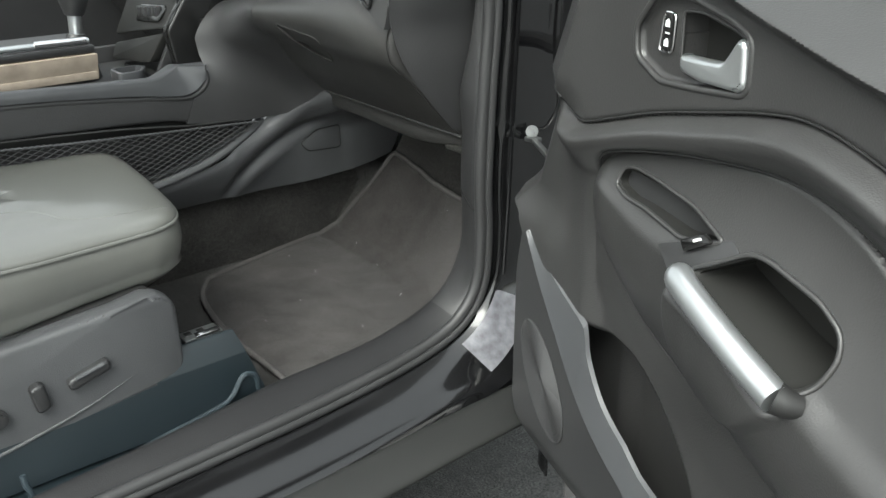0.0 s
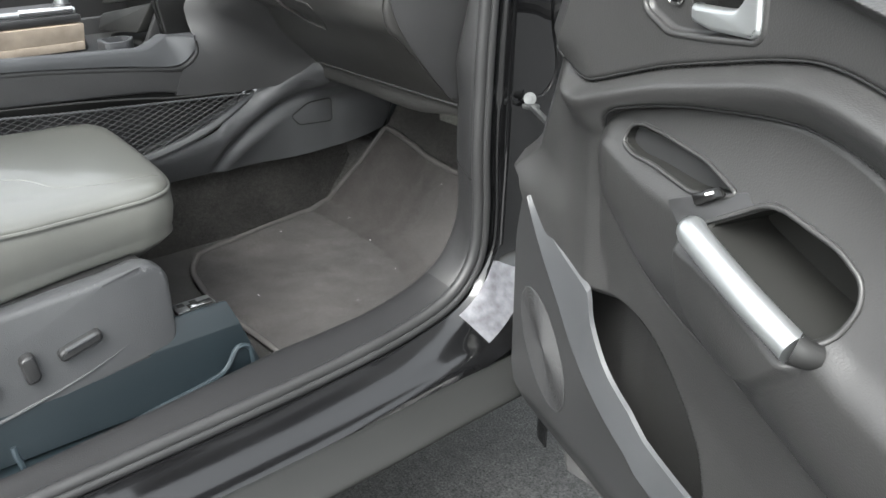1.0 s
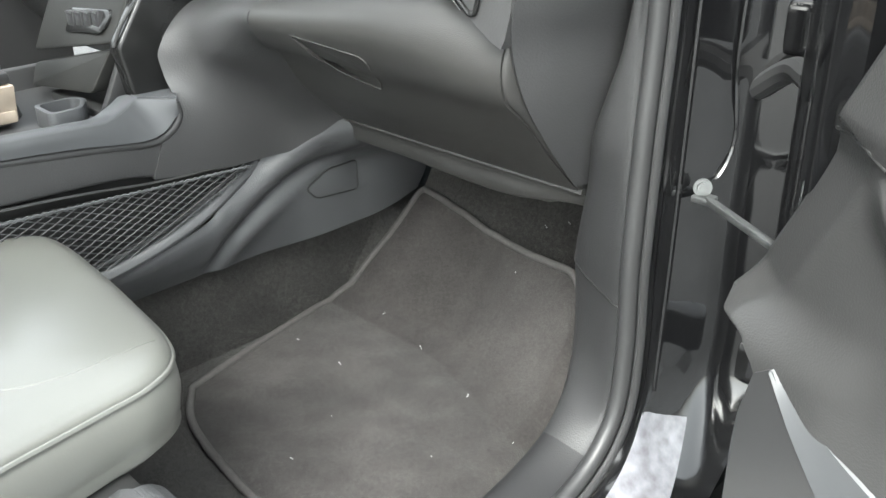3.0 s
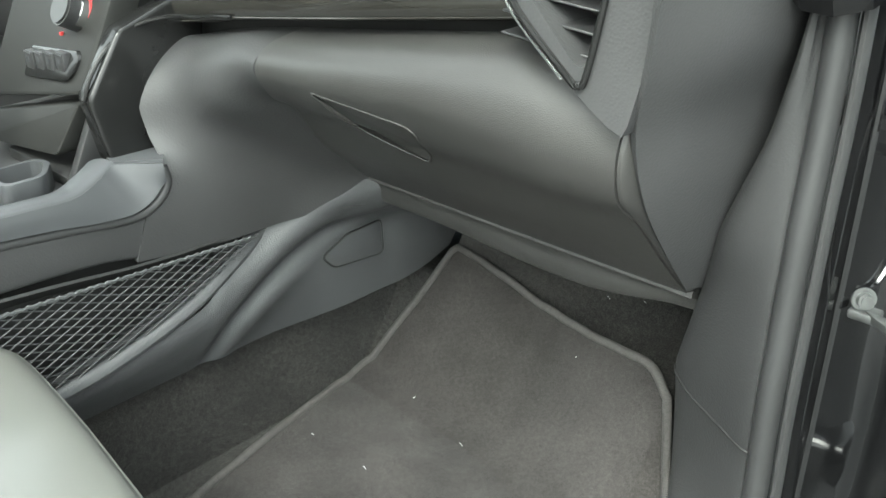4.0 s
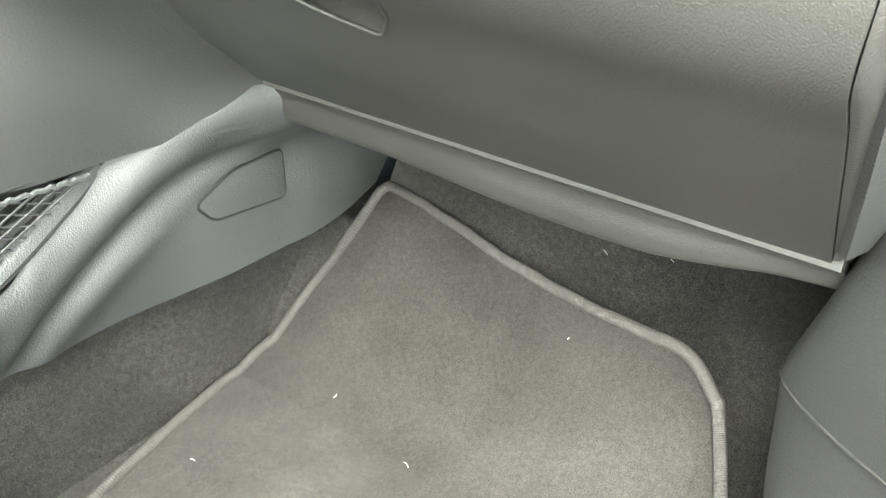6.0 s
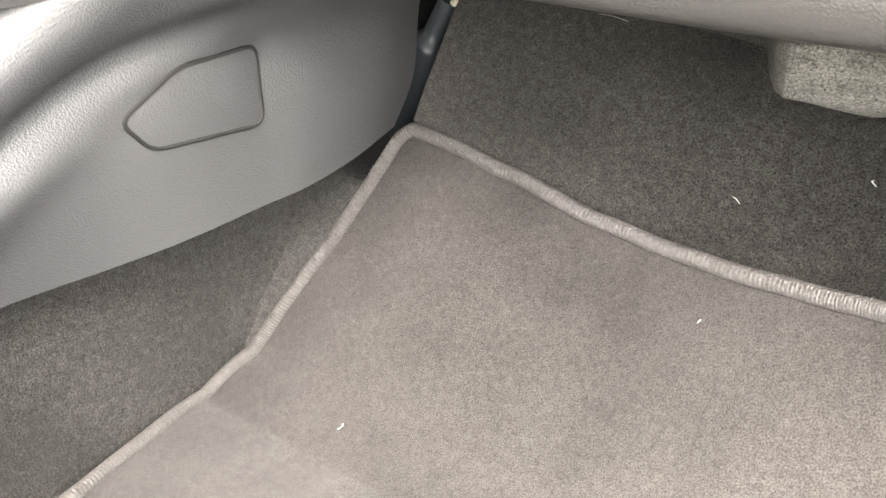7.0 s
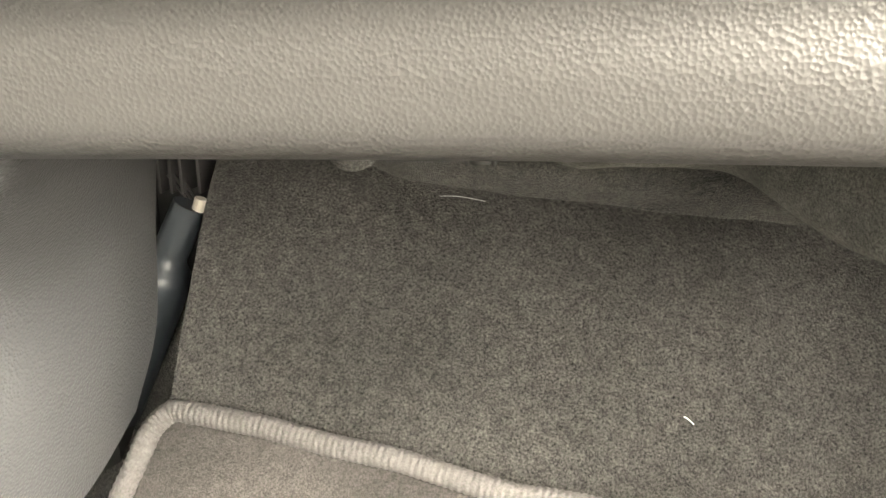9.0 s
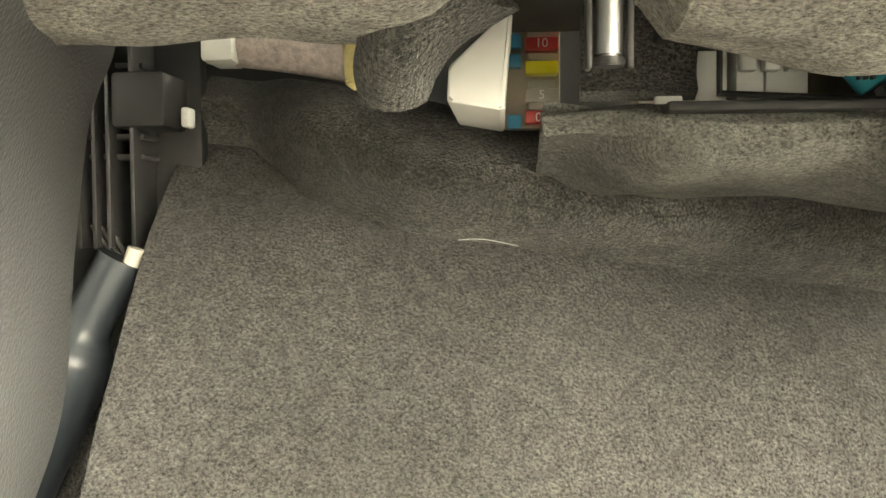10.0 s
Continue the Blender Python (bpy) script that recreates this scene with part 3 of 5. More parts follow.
for v in bm.verts:
    d = float(np.min(np.hypot(GROOVE[:, 0] - v.co.y, GROOVE[:, 1] - v.co.z)))
    side = 1 if v.co.z > np.interp(v.co.y, GROOVE[:, 0], GROOVE[:, 1]) else -1
    away = step(v.co.y, 0.18, 0.23) * (1 - step(v.co.y, 0.385, 0.43))
    v.co.x += away * (0.0045 * math.exp(-((d - 0.022) / 0.014) ** 2) - 0.0075 * math.exp(-(d / (0.008 if side > 0 else 0.013)) ** 2))
lower_pod = part("lower_pod", bm, PLASTIC_GREY, console, "smooth lower pod beside the footwell")

# access cover on the pod
bpy.context.view_layer.update()


def pod_x(y, z):
    return lower_pod.ray_cast((0.4, y, z), (-1, 0, 0))[1].x


cover = rounded([(0.349, 0.6265), (0.381, 0.6490), (0.426, 0.6510), (0.4265, 0.6080), (0.364, 0.6085)], 0.007)
part("access_cover", prism(cover, "x", -0.002, 0.0011, 0.0005, skew=lambda q: (pod_x(q[1], q[2]) + q[0], q[1], q[2])), PLASTIC_GREY, lower_pod, "five-sided access cover")
ring = [(pod_x(y, z) + 0.0006, y, z) for y, z in cover]
part("cover_gap", tube(ring + ring[:2], 0.0013, 6), DARK, lower_pod)
part("roll_joint", tube([(0.2115, 0.372, 0.738), (0.2145, 0.377, 0.725), (0.2165, 0.385, 0.712), (0.209, 0.390, 0.699)], 0.0016, 6, 20), DARK, lower_pod)

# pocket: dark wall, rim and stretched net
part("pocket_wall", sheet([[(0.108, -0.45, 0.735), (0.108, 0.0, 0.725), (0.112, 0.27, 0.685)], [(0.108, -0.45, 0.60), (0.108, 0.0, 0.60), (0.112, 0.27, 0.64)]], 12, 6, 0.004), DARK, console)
part("pocket_rim", tube([(0.137, -0.45, 0.585), (0.137, -0.05, 0.598), (0.137, 0.055, 0.604), (0.136, 0.12, 0.614), (0.134, 0.19, 0.634), (0.129, 0.25, 0.662), (0.124, 0.285, 0.680)], 0.0085, 10, 50, 0.8), PLASTIC_GREY, console, "grey rim of the net pocket")
part("pocket_lip", tube([(0.133, -0.45, 0.597), (0.133, -0.05, 0.610), (0.133, 0.055, 0.617), (0.132, 0.12, 0.627), (0.130, 0.19, 0.648), (0.126, 0.25, 0.673)], 0.005, 8, 50), RUBBER, console)


def net_low(y):
    return lerp(y, (-0.2, 0.055, 0.12, 0.19, 0.25, 0.275), (0.596, 0.61, 0.620, 0.641, 0.668, 0.681))


def net_top(y):
    return lerp(y, (-0.2, -0.04, 0.02, 0.17, 0.26, 0.275), (0.716, 0.702, 0.698, 0.688, 0.682, 0.681))


net = part("net_band", tube([(0.139, y, net_top(y) + 0.0009 * math.sin(y * 700)) for y in np.linspace(-0.2, 0.272, 140)], 0.0019, 6), PLASTIC_GREY, console, "elastic hem of the net")
bm = bmesh.new()
for sgn in (1, -1):
    for k in range(-40, 90):
        pts = []
        for y in np.linspace(-0.18, 0.268, 120):
            z = 0.60 + sgn * 0.42 * (y - 0.05) + k * 0.0082 - 0.15
            if net_low(y) < z < net_top(y):
                pts.append((0.138 + 0.0006 * sgn, y, z))
        if len(pts) > 2:
            t2 = tube(pts[::max(1, len(pts) // 6)] + [pts[-1]], 0.0008, 5)
            me = bpy.data.meshes.new("t")
            t2.to_mesh(me)
            bm.from_mesh(me)
            bpy.data.meshes.remove(me)
            t2.free()
part("net_mesh", bm, NET, net, "stretched diamond net")

# upper body of the console and its frame
LEDGE = [(-0.6, 0.80), (-0.3, 0.785), (-0.1, 0.7735), (0.0, 0.7645), (0.064, 0.7575), (0.115, 0.749), (0.145, 0.7465), (0.166, 0.7535), (0.181, 0.769)]
EDGE_LINE = [(-0.6, 0.795), (-0.3, 0.780), (-0.1, 0.7685), (-0.02, 0.7615), (0.093, 0.748), (0.135, 0.742), (0.172, 0.742)]
FOOT_LINE = [(-0.6, 0.735), (-0.3, 0.728), (-0.1, 0.7205), (-0.028, 0.7165), (0.096, 0.7095), (0.152, 0.6985), (0.215, 0.6875)]
rows = [[(x - 0.0030 * step(y0, 0.10, 0.165), y0 + (y1 - y0) * t, z0 + (z1 - z0) * t) for (y0, z0), (y1, z1) in zip(EDGE_LINE, FOOT_LINE)] for x, t in ((0.1325, -0.02), (0.1360, 0.06), (0.1366, 0.3), (0.1362, 0.65), (0.1345, 0.93), (0.1305, 1.0))]
part("side_panel", sheet(rows, 70, 24, -0.004), PLASTIC, console, "grained console side")
LEDGE_CURL = [(0.1335, y, z + 0.0005) for y, z in EDGE_LINE[:-1]] + [(0.1338, 0.157, 0.7430), (0.1343, 0.174, 0.7515), (0.1345, 0.184, 0.7650), (0.1325, 0.1835, 0.7810)]
part("ledge_roll", tube(LEDGE_CURL, 0.0048, 10, 120), PLASTIC, console, "rounded upper edge of the console side", sharp=3)
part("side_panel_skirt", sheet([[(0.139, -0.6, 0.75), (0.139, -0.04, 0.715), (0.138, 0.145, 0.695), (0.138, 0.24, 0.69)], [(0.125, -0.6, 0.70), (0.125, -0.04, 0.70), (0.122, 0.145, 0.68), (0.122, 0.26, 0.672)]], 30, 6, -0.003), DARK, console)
RISE = [(0.134, -0.6, 0.813), (0.134, -0.3, 0.798), (0.134, -0.1, 0.786), (0.134, 0.0, 0.781), (0.133, 0.065, 0.7775), (0.131, 0.100, 0.776), (0.123, 0.126, 0.782), (0.1155, 0.145, 0.7885), (0.138, 0.182, 0.7865)]
part("frame_riser", sheet([[(0.1365, y, z + 0.0005) for y, z in LEDGE], [(0.4 * 0.1365 + 0.6 * r[0] + 0.001, r[1] * 0.6 + q[0] * 0.4, r[2] * 0.6 + q[1] * 0.4) for r, q in zip(RISE, LEDGE)], RISE], 70, 14, -0.004), TRIM_LIGHT, console, "satin grey side of the console frame")
band = RISE[:8]
frame_top = part("top_frame", sheet([[(x + 0.0005, y, z - 0.001) for x, y, z in band], [(x - 0.002, y, z + 0.0012) for x, y, z in band], [(x - 0.012, y - 0.003, z + 0.0018) for x, y, z in band], [(x - 0.024, y - 0.008, z - 0.002) for x, y, z in band], [(x - 0.034, y - 0.012, z - 0.012) for x, y, z in band]], 70, 20, -0.003), TRIM_LIGHT, console, "satin grey console frame")
part("flank_foot", sheet([[(0.1155, 0.145, 0.7885), (0.125, 0.163, 0.7875), (0.138, 0.182, 0.7865)], [(0.09, 0.150, 0.789), (0.10, 0.175, 0.788), (0.11, 0.20, 0.787)]], 10, 6, -0.003), TRIM_LIGHT, console)
part("frame_gap", tube([(0.1362, y, z + 0.0002) for y, z in LEDGE], 0.0012, 6, 50), DARK, console)
part("console_top", box(-0.13, 0.08, -0.6, 0.20, 0.745, 0.762, 0.004), PLASTIC, console)
part("console_left", box(-0.14, -0.125, -0.6, 0.30, 0.42, 0.79, 0.004), PLASTIC, console)
cup = part("cup_holder", prism(rounded([(0.03, 0.062), (0.082, 0.060), (0.082, 0.098), (0.05, 0.118), (0.03, 0.112)], 0.012), "z", 0.762, 0.784, 0.001), TRIM_LIGHT, console, "grey cup holder ring")
cut(cup, prism(rounded([(0.035, 0.067), (0.077, 0.065), (0.077, 0.096), (0.048, 0.112), (0.035, 0.107)], 0.009), "z", 0.766, 0.80, 0))
part("cup_well", prism(rounded([(0.036, 0.068), (0.076, 0.066), (0.076, 0.095), (0.048, 0.111), (0.036, 0.106)], 0.009), "z", 0.763, 0.768, 0.0005), DARK, cup)
part("front_tray", box(-0.06, 0.07, 0.12, 0.22, 0.755, 0.772, 0.004), DARK, console)
part("tray_wall", prism([(-0.07, 0.76), (0.06, 0.76), (0.045, 0.83), (-0.03, 0.83)], "y", 0.20, 0.215, 0.003), TRIM_LIGHT, console, "pale back wall of the front tray")
part("tray_side", prism([(0.12, 0.765), (0.20, 0.765), (0.205, 0.85), (0.165, 0.85)], "x", 0.066, 0.078, 0.003), SMOOTH, console)
part("socket", disc((0.0655, 0.178, 0.800), (1, 0, 0), 0.005, 0.004), CHROME, console, "small bright socket")

# centre stack
stack = part("stack_flank", prism(rounded([(0.139, 0.846), (0.149, 0.786), (0.200, 0.768), (0.225, 0.80), (0.26, 0.88), (0.27, 0.935), (0.224, 0.918), (0.178, 0.902)], 0.006), "x", 0.082, 0.106, 0.004, 3), GLOSS, dashboard, "piano black side of the centre stack")
part("stack_edge", tube([(0.0985, 0.138, 0.846), (0.0990, 0.150, 0.868), (0.1000, 0.170, 0.889), (0.105, 0.196, 0.903), (0.122, 0.220, 0.9085), (0.150, 0.234, 0.9095), (0.19, 0.238, 0.9135)], 0.0021, 8, 50), GLOSS, dashboard, "glossy arched edge of the centre stack")
SL = lambda q: (q[0], q[1] + 0.55 * (q[2] - 0.80), q[2])
panel = part("control_panel", prism(rounded([(-0.10, 0.815), (0.082, 0.846), (0.086, 0.856), (0.083, 0.96), (-0.11, 0.96)], 0.008), "y", 0.118, 0.15, 0.004, skew=SL), STACK, dashboard, "climate control panel")
part("lower_bezel", prism(rounded([(-0.09, 0.775), (0.06, 0.79), (0.072, 0.838), (-0.10, 0.80)], 0.006), "y", 0.125, 0.15, 0.003, skew=SL), STACK, dashboard)
knob = part("temperature_knob", disc(SL((0.0386, 0.110, 0.910)), (0, -0.87, 0.48), 0.0165, 0.026, 32, 0.002), SMOOTH, panel, "temperature knob with a bright ring")
part("knob_ring", disc(SL((0.0386, 0.114, 0.910)), (0, -0.87, 0.48), 0.0178, 0.010, 32, 0.001), CHROME, knob)
part("knob_glow", disc(SL((0.0386, 0.1185, 0.910)), (0, -0.87, 0.48), 0.0184, 0.004, 32, 0.001), RED, knob, "red warm side of the knob")
for k in range(2):
    part("knob_mark", box(*[v for p in zip(SL((0.03 + 0.006 * k, 0.0985, 0.907)), SL((0.033 + 0.006 * k, 0.0995, 0.911))) for v in sorted(p)], 0), ORANGE if k else PRINT, knob)
keys = part("button_bank", prism(rounded([(-0.030, 0.872), (0.060, 0.8795), (0.066, 0.872), (0.062, 0.858), (0.052, 0.853), (-0.028, 0.846)], 0.005), "y", 0.1145, 0.125, 0.001, skew=SL), GLOSS, panel, "rounded group of black buttons")
for k in range(4):
    c = SL((-0.017 + 0.0195 * k, 0.1135, 0.861 + 0.0022 * k))
    key = part("button", box(c[0] - 0.0088, c[0] + 0.0088, c[1] - 0.003, c[1] + 0.006, c[2] - 0.0095, c[2] + 0.0095, 0.0015), SMOOTH, keys, "small black button with a pale mark")
    part("button_mark", box(c[0] - 0.004, c[0] + 0.002, c[1] - 0.0036, c[1] - 0.0032, c[2] - 0.001, c[2] + 0.004, 0), TRIM_LIGHT, key)
    part("button_edge", box(c[0] - 0.0072, c[0] + 0.0072, c[1] - 0.0036, c[1] - 0.0032, c[2] + 0.0075, c[2] + 0.0088, 0), STEEL, key)
for k, (u, w) in enumerate(((0.0, 0.912), (0.012, 0.898), (0.018, 0.888))):
    c = SL((u, 0.1165, w))
    part("panel_mark", box(c[0] - 0.002, c[0] + 0.002, c[1] - 0.001, c[1] + 0.002, c[2] - 0.0015, c[2] + 0.0015, 0), (ORANGE, PRINT, RED)[k], panel)

# Unseen upper stack and hood, added to keep light off the control panel.
part("stack_light_block", prism(rounded([(-0.12, 0.962), (0.088, 0.962), (0.10, 1.03), (-0.13, 1.03)], 0.01), "y", 0.118, 0.17, 0.004, skew=lambda q: (q[0], q[1] + 0.55 * (0.962 - 0.80) - 0.25 * (q[2] - 0.962), q[2])), GLOSS, dashboard)
part("stack_shade_hood", box(-0.14, 0.11, 0.15, 0.30, 1.03, 1.05, 0.008), DASH, dashboard)

# gear lever
lever = empty("gear_lever", "gear lever with chrome grip on a dark boot", "gear lever")
part("boot", tube([(-0.03, 0.03, 0.760), (-0.03, 0.032, 0.79), (-0.03, 0.036, 0.815), (-0.03, 0.038, 0.835)], lambda t: 0.04 - 0.026 * t, 16, 12), SMOOTH, lever, "gathered dark boot")
part("shaft", tube([(-0.03, 0.038, 0.832), (-0.03, 0.04, 0.87)], 0.011, 14), SILVER, lever)
part("knob", tube([(-0.03, 0.04, 0.865), (-0.03, 0.042, 0.90), (-0.03, 0.035, 0.925)], lambda t: 0.015 + 0.01 * math.sin(3 * t), 16, 10), SMOOTH, lever)

# folder box on the console
organizer = empty("organizer_box", "beige card box under a black folder with a silver pen", "box")
body_o = part("box_body", prism([(-0.105, 0.772), (0.03, 0.772), (0.033, 0.79), (0.038, 0.812), (-0.11, 0.812)], "y", -0.40, 0.046, 0.002), BEIGE, organizer)
part("box_lower_band", prism([(-0.106, 0.770), (0.034, 0.770), (0.034, 0.7835), (-0.106, 0.7835)], "y", -0.40, 0.044, 0.002), BEIGE, organizer)
part("folder", box(-0.10, 0.034, -0.40, 0.045, 0.813, 0.826, 0.004), SMOOTH, organizer, "black folder")
pen = part("pen", tube([(0.02, -0.40, 0.833), (0.02, 0.040, 0.831)], 0.0048, 12), SILVER, organizer, "silver pen")
part("pen_cap", tube([(0.02, -0.045, 0.833), (0.02, 0.036, 0.8325)], 0.0058, 12), CHROME, pen)

# ---- seats ----
def cushion_mesh(outline, z_edge, z_low, crown, n=26):
    """A padded cushion over a plan outline: bulging side wall, sewn edge, gently crowned top that rises to the back."""
    c = np.mean(outline, axis=0)
    rise = lambda y: 0.03 * step(-y, 0.05, 0.5)
    rings = []
    for z, out in ((z_low - 0.03, -0.06), (z_low, -0.014), (z_low + 0.010, -0.002), (z_low + 0.016, -0.0045), (z_low + 0.022, -0.001), (z_low + 0.040, 0.002), (z_edge - 0.016, 0.0015), (z_edge - 0.005, 0.000), (z_edge, -0.003)):
        ring_row = []
        for p in outline:
            d = p - c
            d /= np.linalg.norm(d)
            k = (z - z_low) / (z_edge - z_low)
            ring_row.append((p[0] + out * d[0], p[1] + out * d[1], z + max(k, 0) * rise(p[1])))
        rings.append(ring_row)
    for s in (0.996, 0.99, 0.982, 0.972, 0.96, 0.945, 0.925, 0.90, 0.87, 0.83, 0.78, 0.72, 0.65, 0.57, 0.48, 0.38, 0.27, 0.15, 0.01):
        ring_row = []
        for p in outline:
            q = c + (p - c) * s
            puff = 0.34 * crown * (1 - s ** 30) ** 0.6 + 0.55 * crown * (1 - s * s)
            crease = 0.0022 * math.exp(-((abs(q[0] - c[0]) - 0.105) / 0.008) ** 2) * (1 - step(q[1], -0.16, -0.13))
            wave = 0.0012 * noise.noise((q[0] * 6, q[1] * 6, 3))
            ring_row.append((q[0], q[1], z_edge + puff - crease + wave + rise(q[1])))
        rings.append(ring_row)
    return grid_mesh([[r[i % len(r)] for i in range(len(r) + 1)] for r in rings], 0.002)


seat = empty("passenger_seat", "dark leather passenger seat with pale topstitching", "car seat")
EDGE = spline([(0.132, -0.50), (0.118, -0.3), (0.112, -0.10), (0.116, -0.02), (0.15, 0.012), (0.25, 0.010), (0.343, 0.001), (0.41, -0.008), (0.447, -0.024), (0.466, -0.055), (0.474, -0.10), (0.486, -0.16), (0.500, -0.22), (0.510, -0.30), (0.513, -0.50)], 150)
EDGE = np.concatenate([EDGE, spline([(0.513, -0.50), (0.45, -0.56), (0.3, -0.57), (0.18, -0.56), (0.132, -0.50)], 40)[1:-1]])
part("cushion", cushion_mesh(EDGE, 0.665, 0.598, 0.036), LEATHER, seat, "glossy leather seat cushion", sharp=3)
seam = [(p[0], p[1], 0.6665 + 0.03 * step(-p[1], 0.05, 0.5)) for p in EDGE[40:150]]
part("piping", tube(seam, 0.0032, 8), LEATHER, seat, "leather piping")
bm = bmesh.new()
for i, p in enumerate(spline(seam, 220)):
    if i % 2:
        bmesh.ops.create_cube(bm, size=1, matrix=Matrix.Translation(Vector(p) + Vector((-0.0040, -0.0045, 0.0042))) @ pose(0, 0, 0, 20, 0, 0) @ Matrix.Diagonal((0.0021, 0.0036, 0.0016, 1)))
tagged(part("stitching", bm, THREAD, seat, "pale topstitching"), kind="stuff")
rows = []
for i, y in enumerate(np.linspace(-0.50, -0.70, 6)):
    z = 0.66 + 0.16 * i
    rows.append([(0.14, y + 0.05, z), (0.19, y + 0.03, z), (0.33, y, z), (0.47, y + 0.03, z), (0.515, y + 0.05, z)])
part("backrest", sheet(rows, 24, 24, -0.09), LEATHER, seat, "leather backrest")
bpy.context.view_layer.update()
cushion = next(o for o in seat.children if o.name.startswith("cushion"))
path = spline([(0.425, -0.024), (0.432, -0.06), (0.436, -0.11), (0.425, -0.155), (0.392, -0.19), (0.385, -0.28), (0.385, -0.45)], 60)
part("bolster_seam", tube([(x, y, cushion.ray_cast((x, y, 1.0), (0, 0, -1))[1].z - 0.0004) for x, y in path], 0.0010, 6), LEATHER, seat)
# side valance with the power seat switches
val = rounded([(-0.56, 0.60), (-0.30, 0.592), (-0.17, 0.600), (-0.085, 0.606), (-0.062, 0.585), (-0.063, 0.488), (-0.12, 0.484), (-0.20, 0.474), (-0.30, 0.452), (-0.56, 0.44)], 0.02)
LEAN = lambda q: (q[0] + 0.10 * (0.60 - q[2]) - 0.25 * max(q[1] + 0.10, 0), q[1], q[2])
valance = part("side_valance", prism(val, "x", 0.490, 0.522, 0.008, 4, skew=LEAN), PLASTIC_GREY, seat, "grey plastic side valance")
part("valance_crease", tube([LEAN((0.523, y, z)) for y, z in ((-0.40, 0.462), (-0.30, 0.472), (-0.2, 0.492), (-0.13, 0.515))], lambda t: 0.0035 * (1.05 - t), 8, 30), PLASTIC_GREY, valance)
sw = part("slide_switch", prism(rounded([(-0.214, 0.533), (-0.163, 0.546), (-0.160, 0.558 - 0.026), (-0.211, 0.518)], 0.009), "x", 0.52, 0.539, 0.004, 3, skew=lambda q: (q[0], q[1], q[2] + 0.004)), SMOOTH, valance, "black seat slide switch")
# Silver-grey bar stands in for the highlight along the black switch.
part("switch_painted_glint", tube([(0.5385, -0.205, 0.538), (0.5385, -0.17, 0.5465)], 0.003, 8), TRIM_LIGHT, sw)
part("recline_switch", prism(rounded([(-0.257, 0.543), (-0.240, 0.547), (-0.235, 0.512), (-0.251, 0.507)], 0.008), "x", 0.52, 0.54, 0.004, 3), SMOOTH, valance, "black backrest switch")
part("lumbar_switch", disc((0.53, -0.295, 0.517), (1, 0, 0), 0.012, 0.02, 24, 0.003), SMOOTH, valance)
part("seat_frame", box(0.17, 0.50, -0.5, -0.08, 0.50, 0.60, 0.01), DARK, seat)

rail_t = empty("seat_rail", "steel seat rail with a slotted slider", "seat rail")
part("rail", box(0.476, 0.492, -0.5, -0.01, 0.500, 0.508, 0.001), STEEL, rail_t)
part("slider", box(0.470, 0.497, -0.050, 0.004, 0.509, 0.515, 0.001), STEEL, rail_t)
part("slider_tongue", box(0.487, 0.498, -0.034, 0.000, 0.5155, 0.5185, 0.001), CHROME, rail_t)
for y in (-0.044, -0.026):
    part("slider_slot", box(0.474, 0.484, y, y + 0.010, 0.5145, 0.5155, 0.0004), DARK, rail_t)
part("rail_foot", box(0.472, 0.496, -0.5, -0.02, 0.41, 0.50, 0.002), DARK, rail_t)

tray = empty("seat_side_tray", "slate blue plastic tray beside the seat rail", "storage tray")
part("tray_back", sheet([[(0.503, y, 0.512) for y in (-0.5, -0.2, -0.04, 0.012)], [(0.5085, y, 0.5115) for y in (-0.5, -0.2, -0.04, 0.013)], [(0.5245, y, 0.492) for y in (-0.5, -0.2, -0.03, 0.018)], [(0.5285, y, 0.484) for y in (-0.5, -0.2, -0.03, 0.020)], [(0.538, y, 0.45) for y in (-0.5, -0.2, -0.01, 0.03)], [(0.548, y, 0.424) for y in (-0.5, -0.2, 0.0, 0.036)]], 24, 40, 0.004), TEAL, tray)
part("tray_floor", box(0.545, 0.605, -0.40, 0.02, 0.415, 0.4215, 0.002), TEAL, tray)
part("tray_rim", tube([(0.585, 0.006, 0.450), (0.584, 0.004, 0.480), (0.583, -0.004, 0.489), (0.583, -0.016, 0.487), (0.585, -0.033, 0.466), (0.589, -0.060, 0.459), (0.596, -0.13, 0.455), (0.603, -0.20, 0.449), (0.612, -0.278, 0.446), (0.608, -0.292, 0.466), (0.604, -0.294, 0.482)], 0.0036, 8, 110), TEAL_EDGE, tray, "raised tray rim")
part("tray_grip", prism([(0.004, 0.482), (-0.004, 0.488), (-0.015, 0.486), (-0.034, 0.464), (-0.13, 0.453), (-0.20, 0.446), (-0.23, 0.424), (0.006, 0.424)], "x", 0.580, 0.5835, 0.0012, skew=lambda q: (q[0] + 0.10 * max(-q[1] - 0.03, 0), q[1], q[2])), TEAL, tray, "ribbed tray edge")
for k in range(12):
    x, y = 0.5835 + 0.10 * (0.11 - 0.0085 * k), -0.140 + 0.0085 * k
    part("tray_rib", box(x, x + 0.0022, y, y + 0.003, 0.436, 0.4505, 0.0005), SMOOTH, tray)

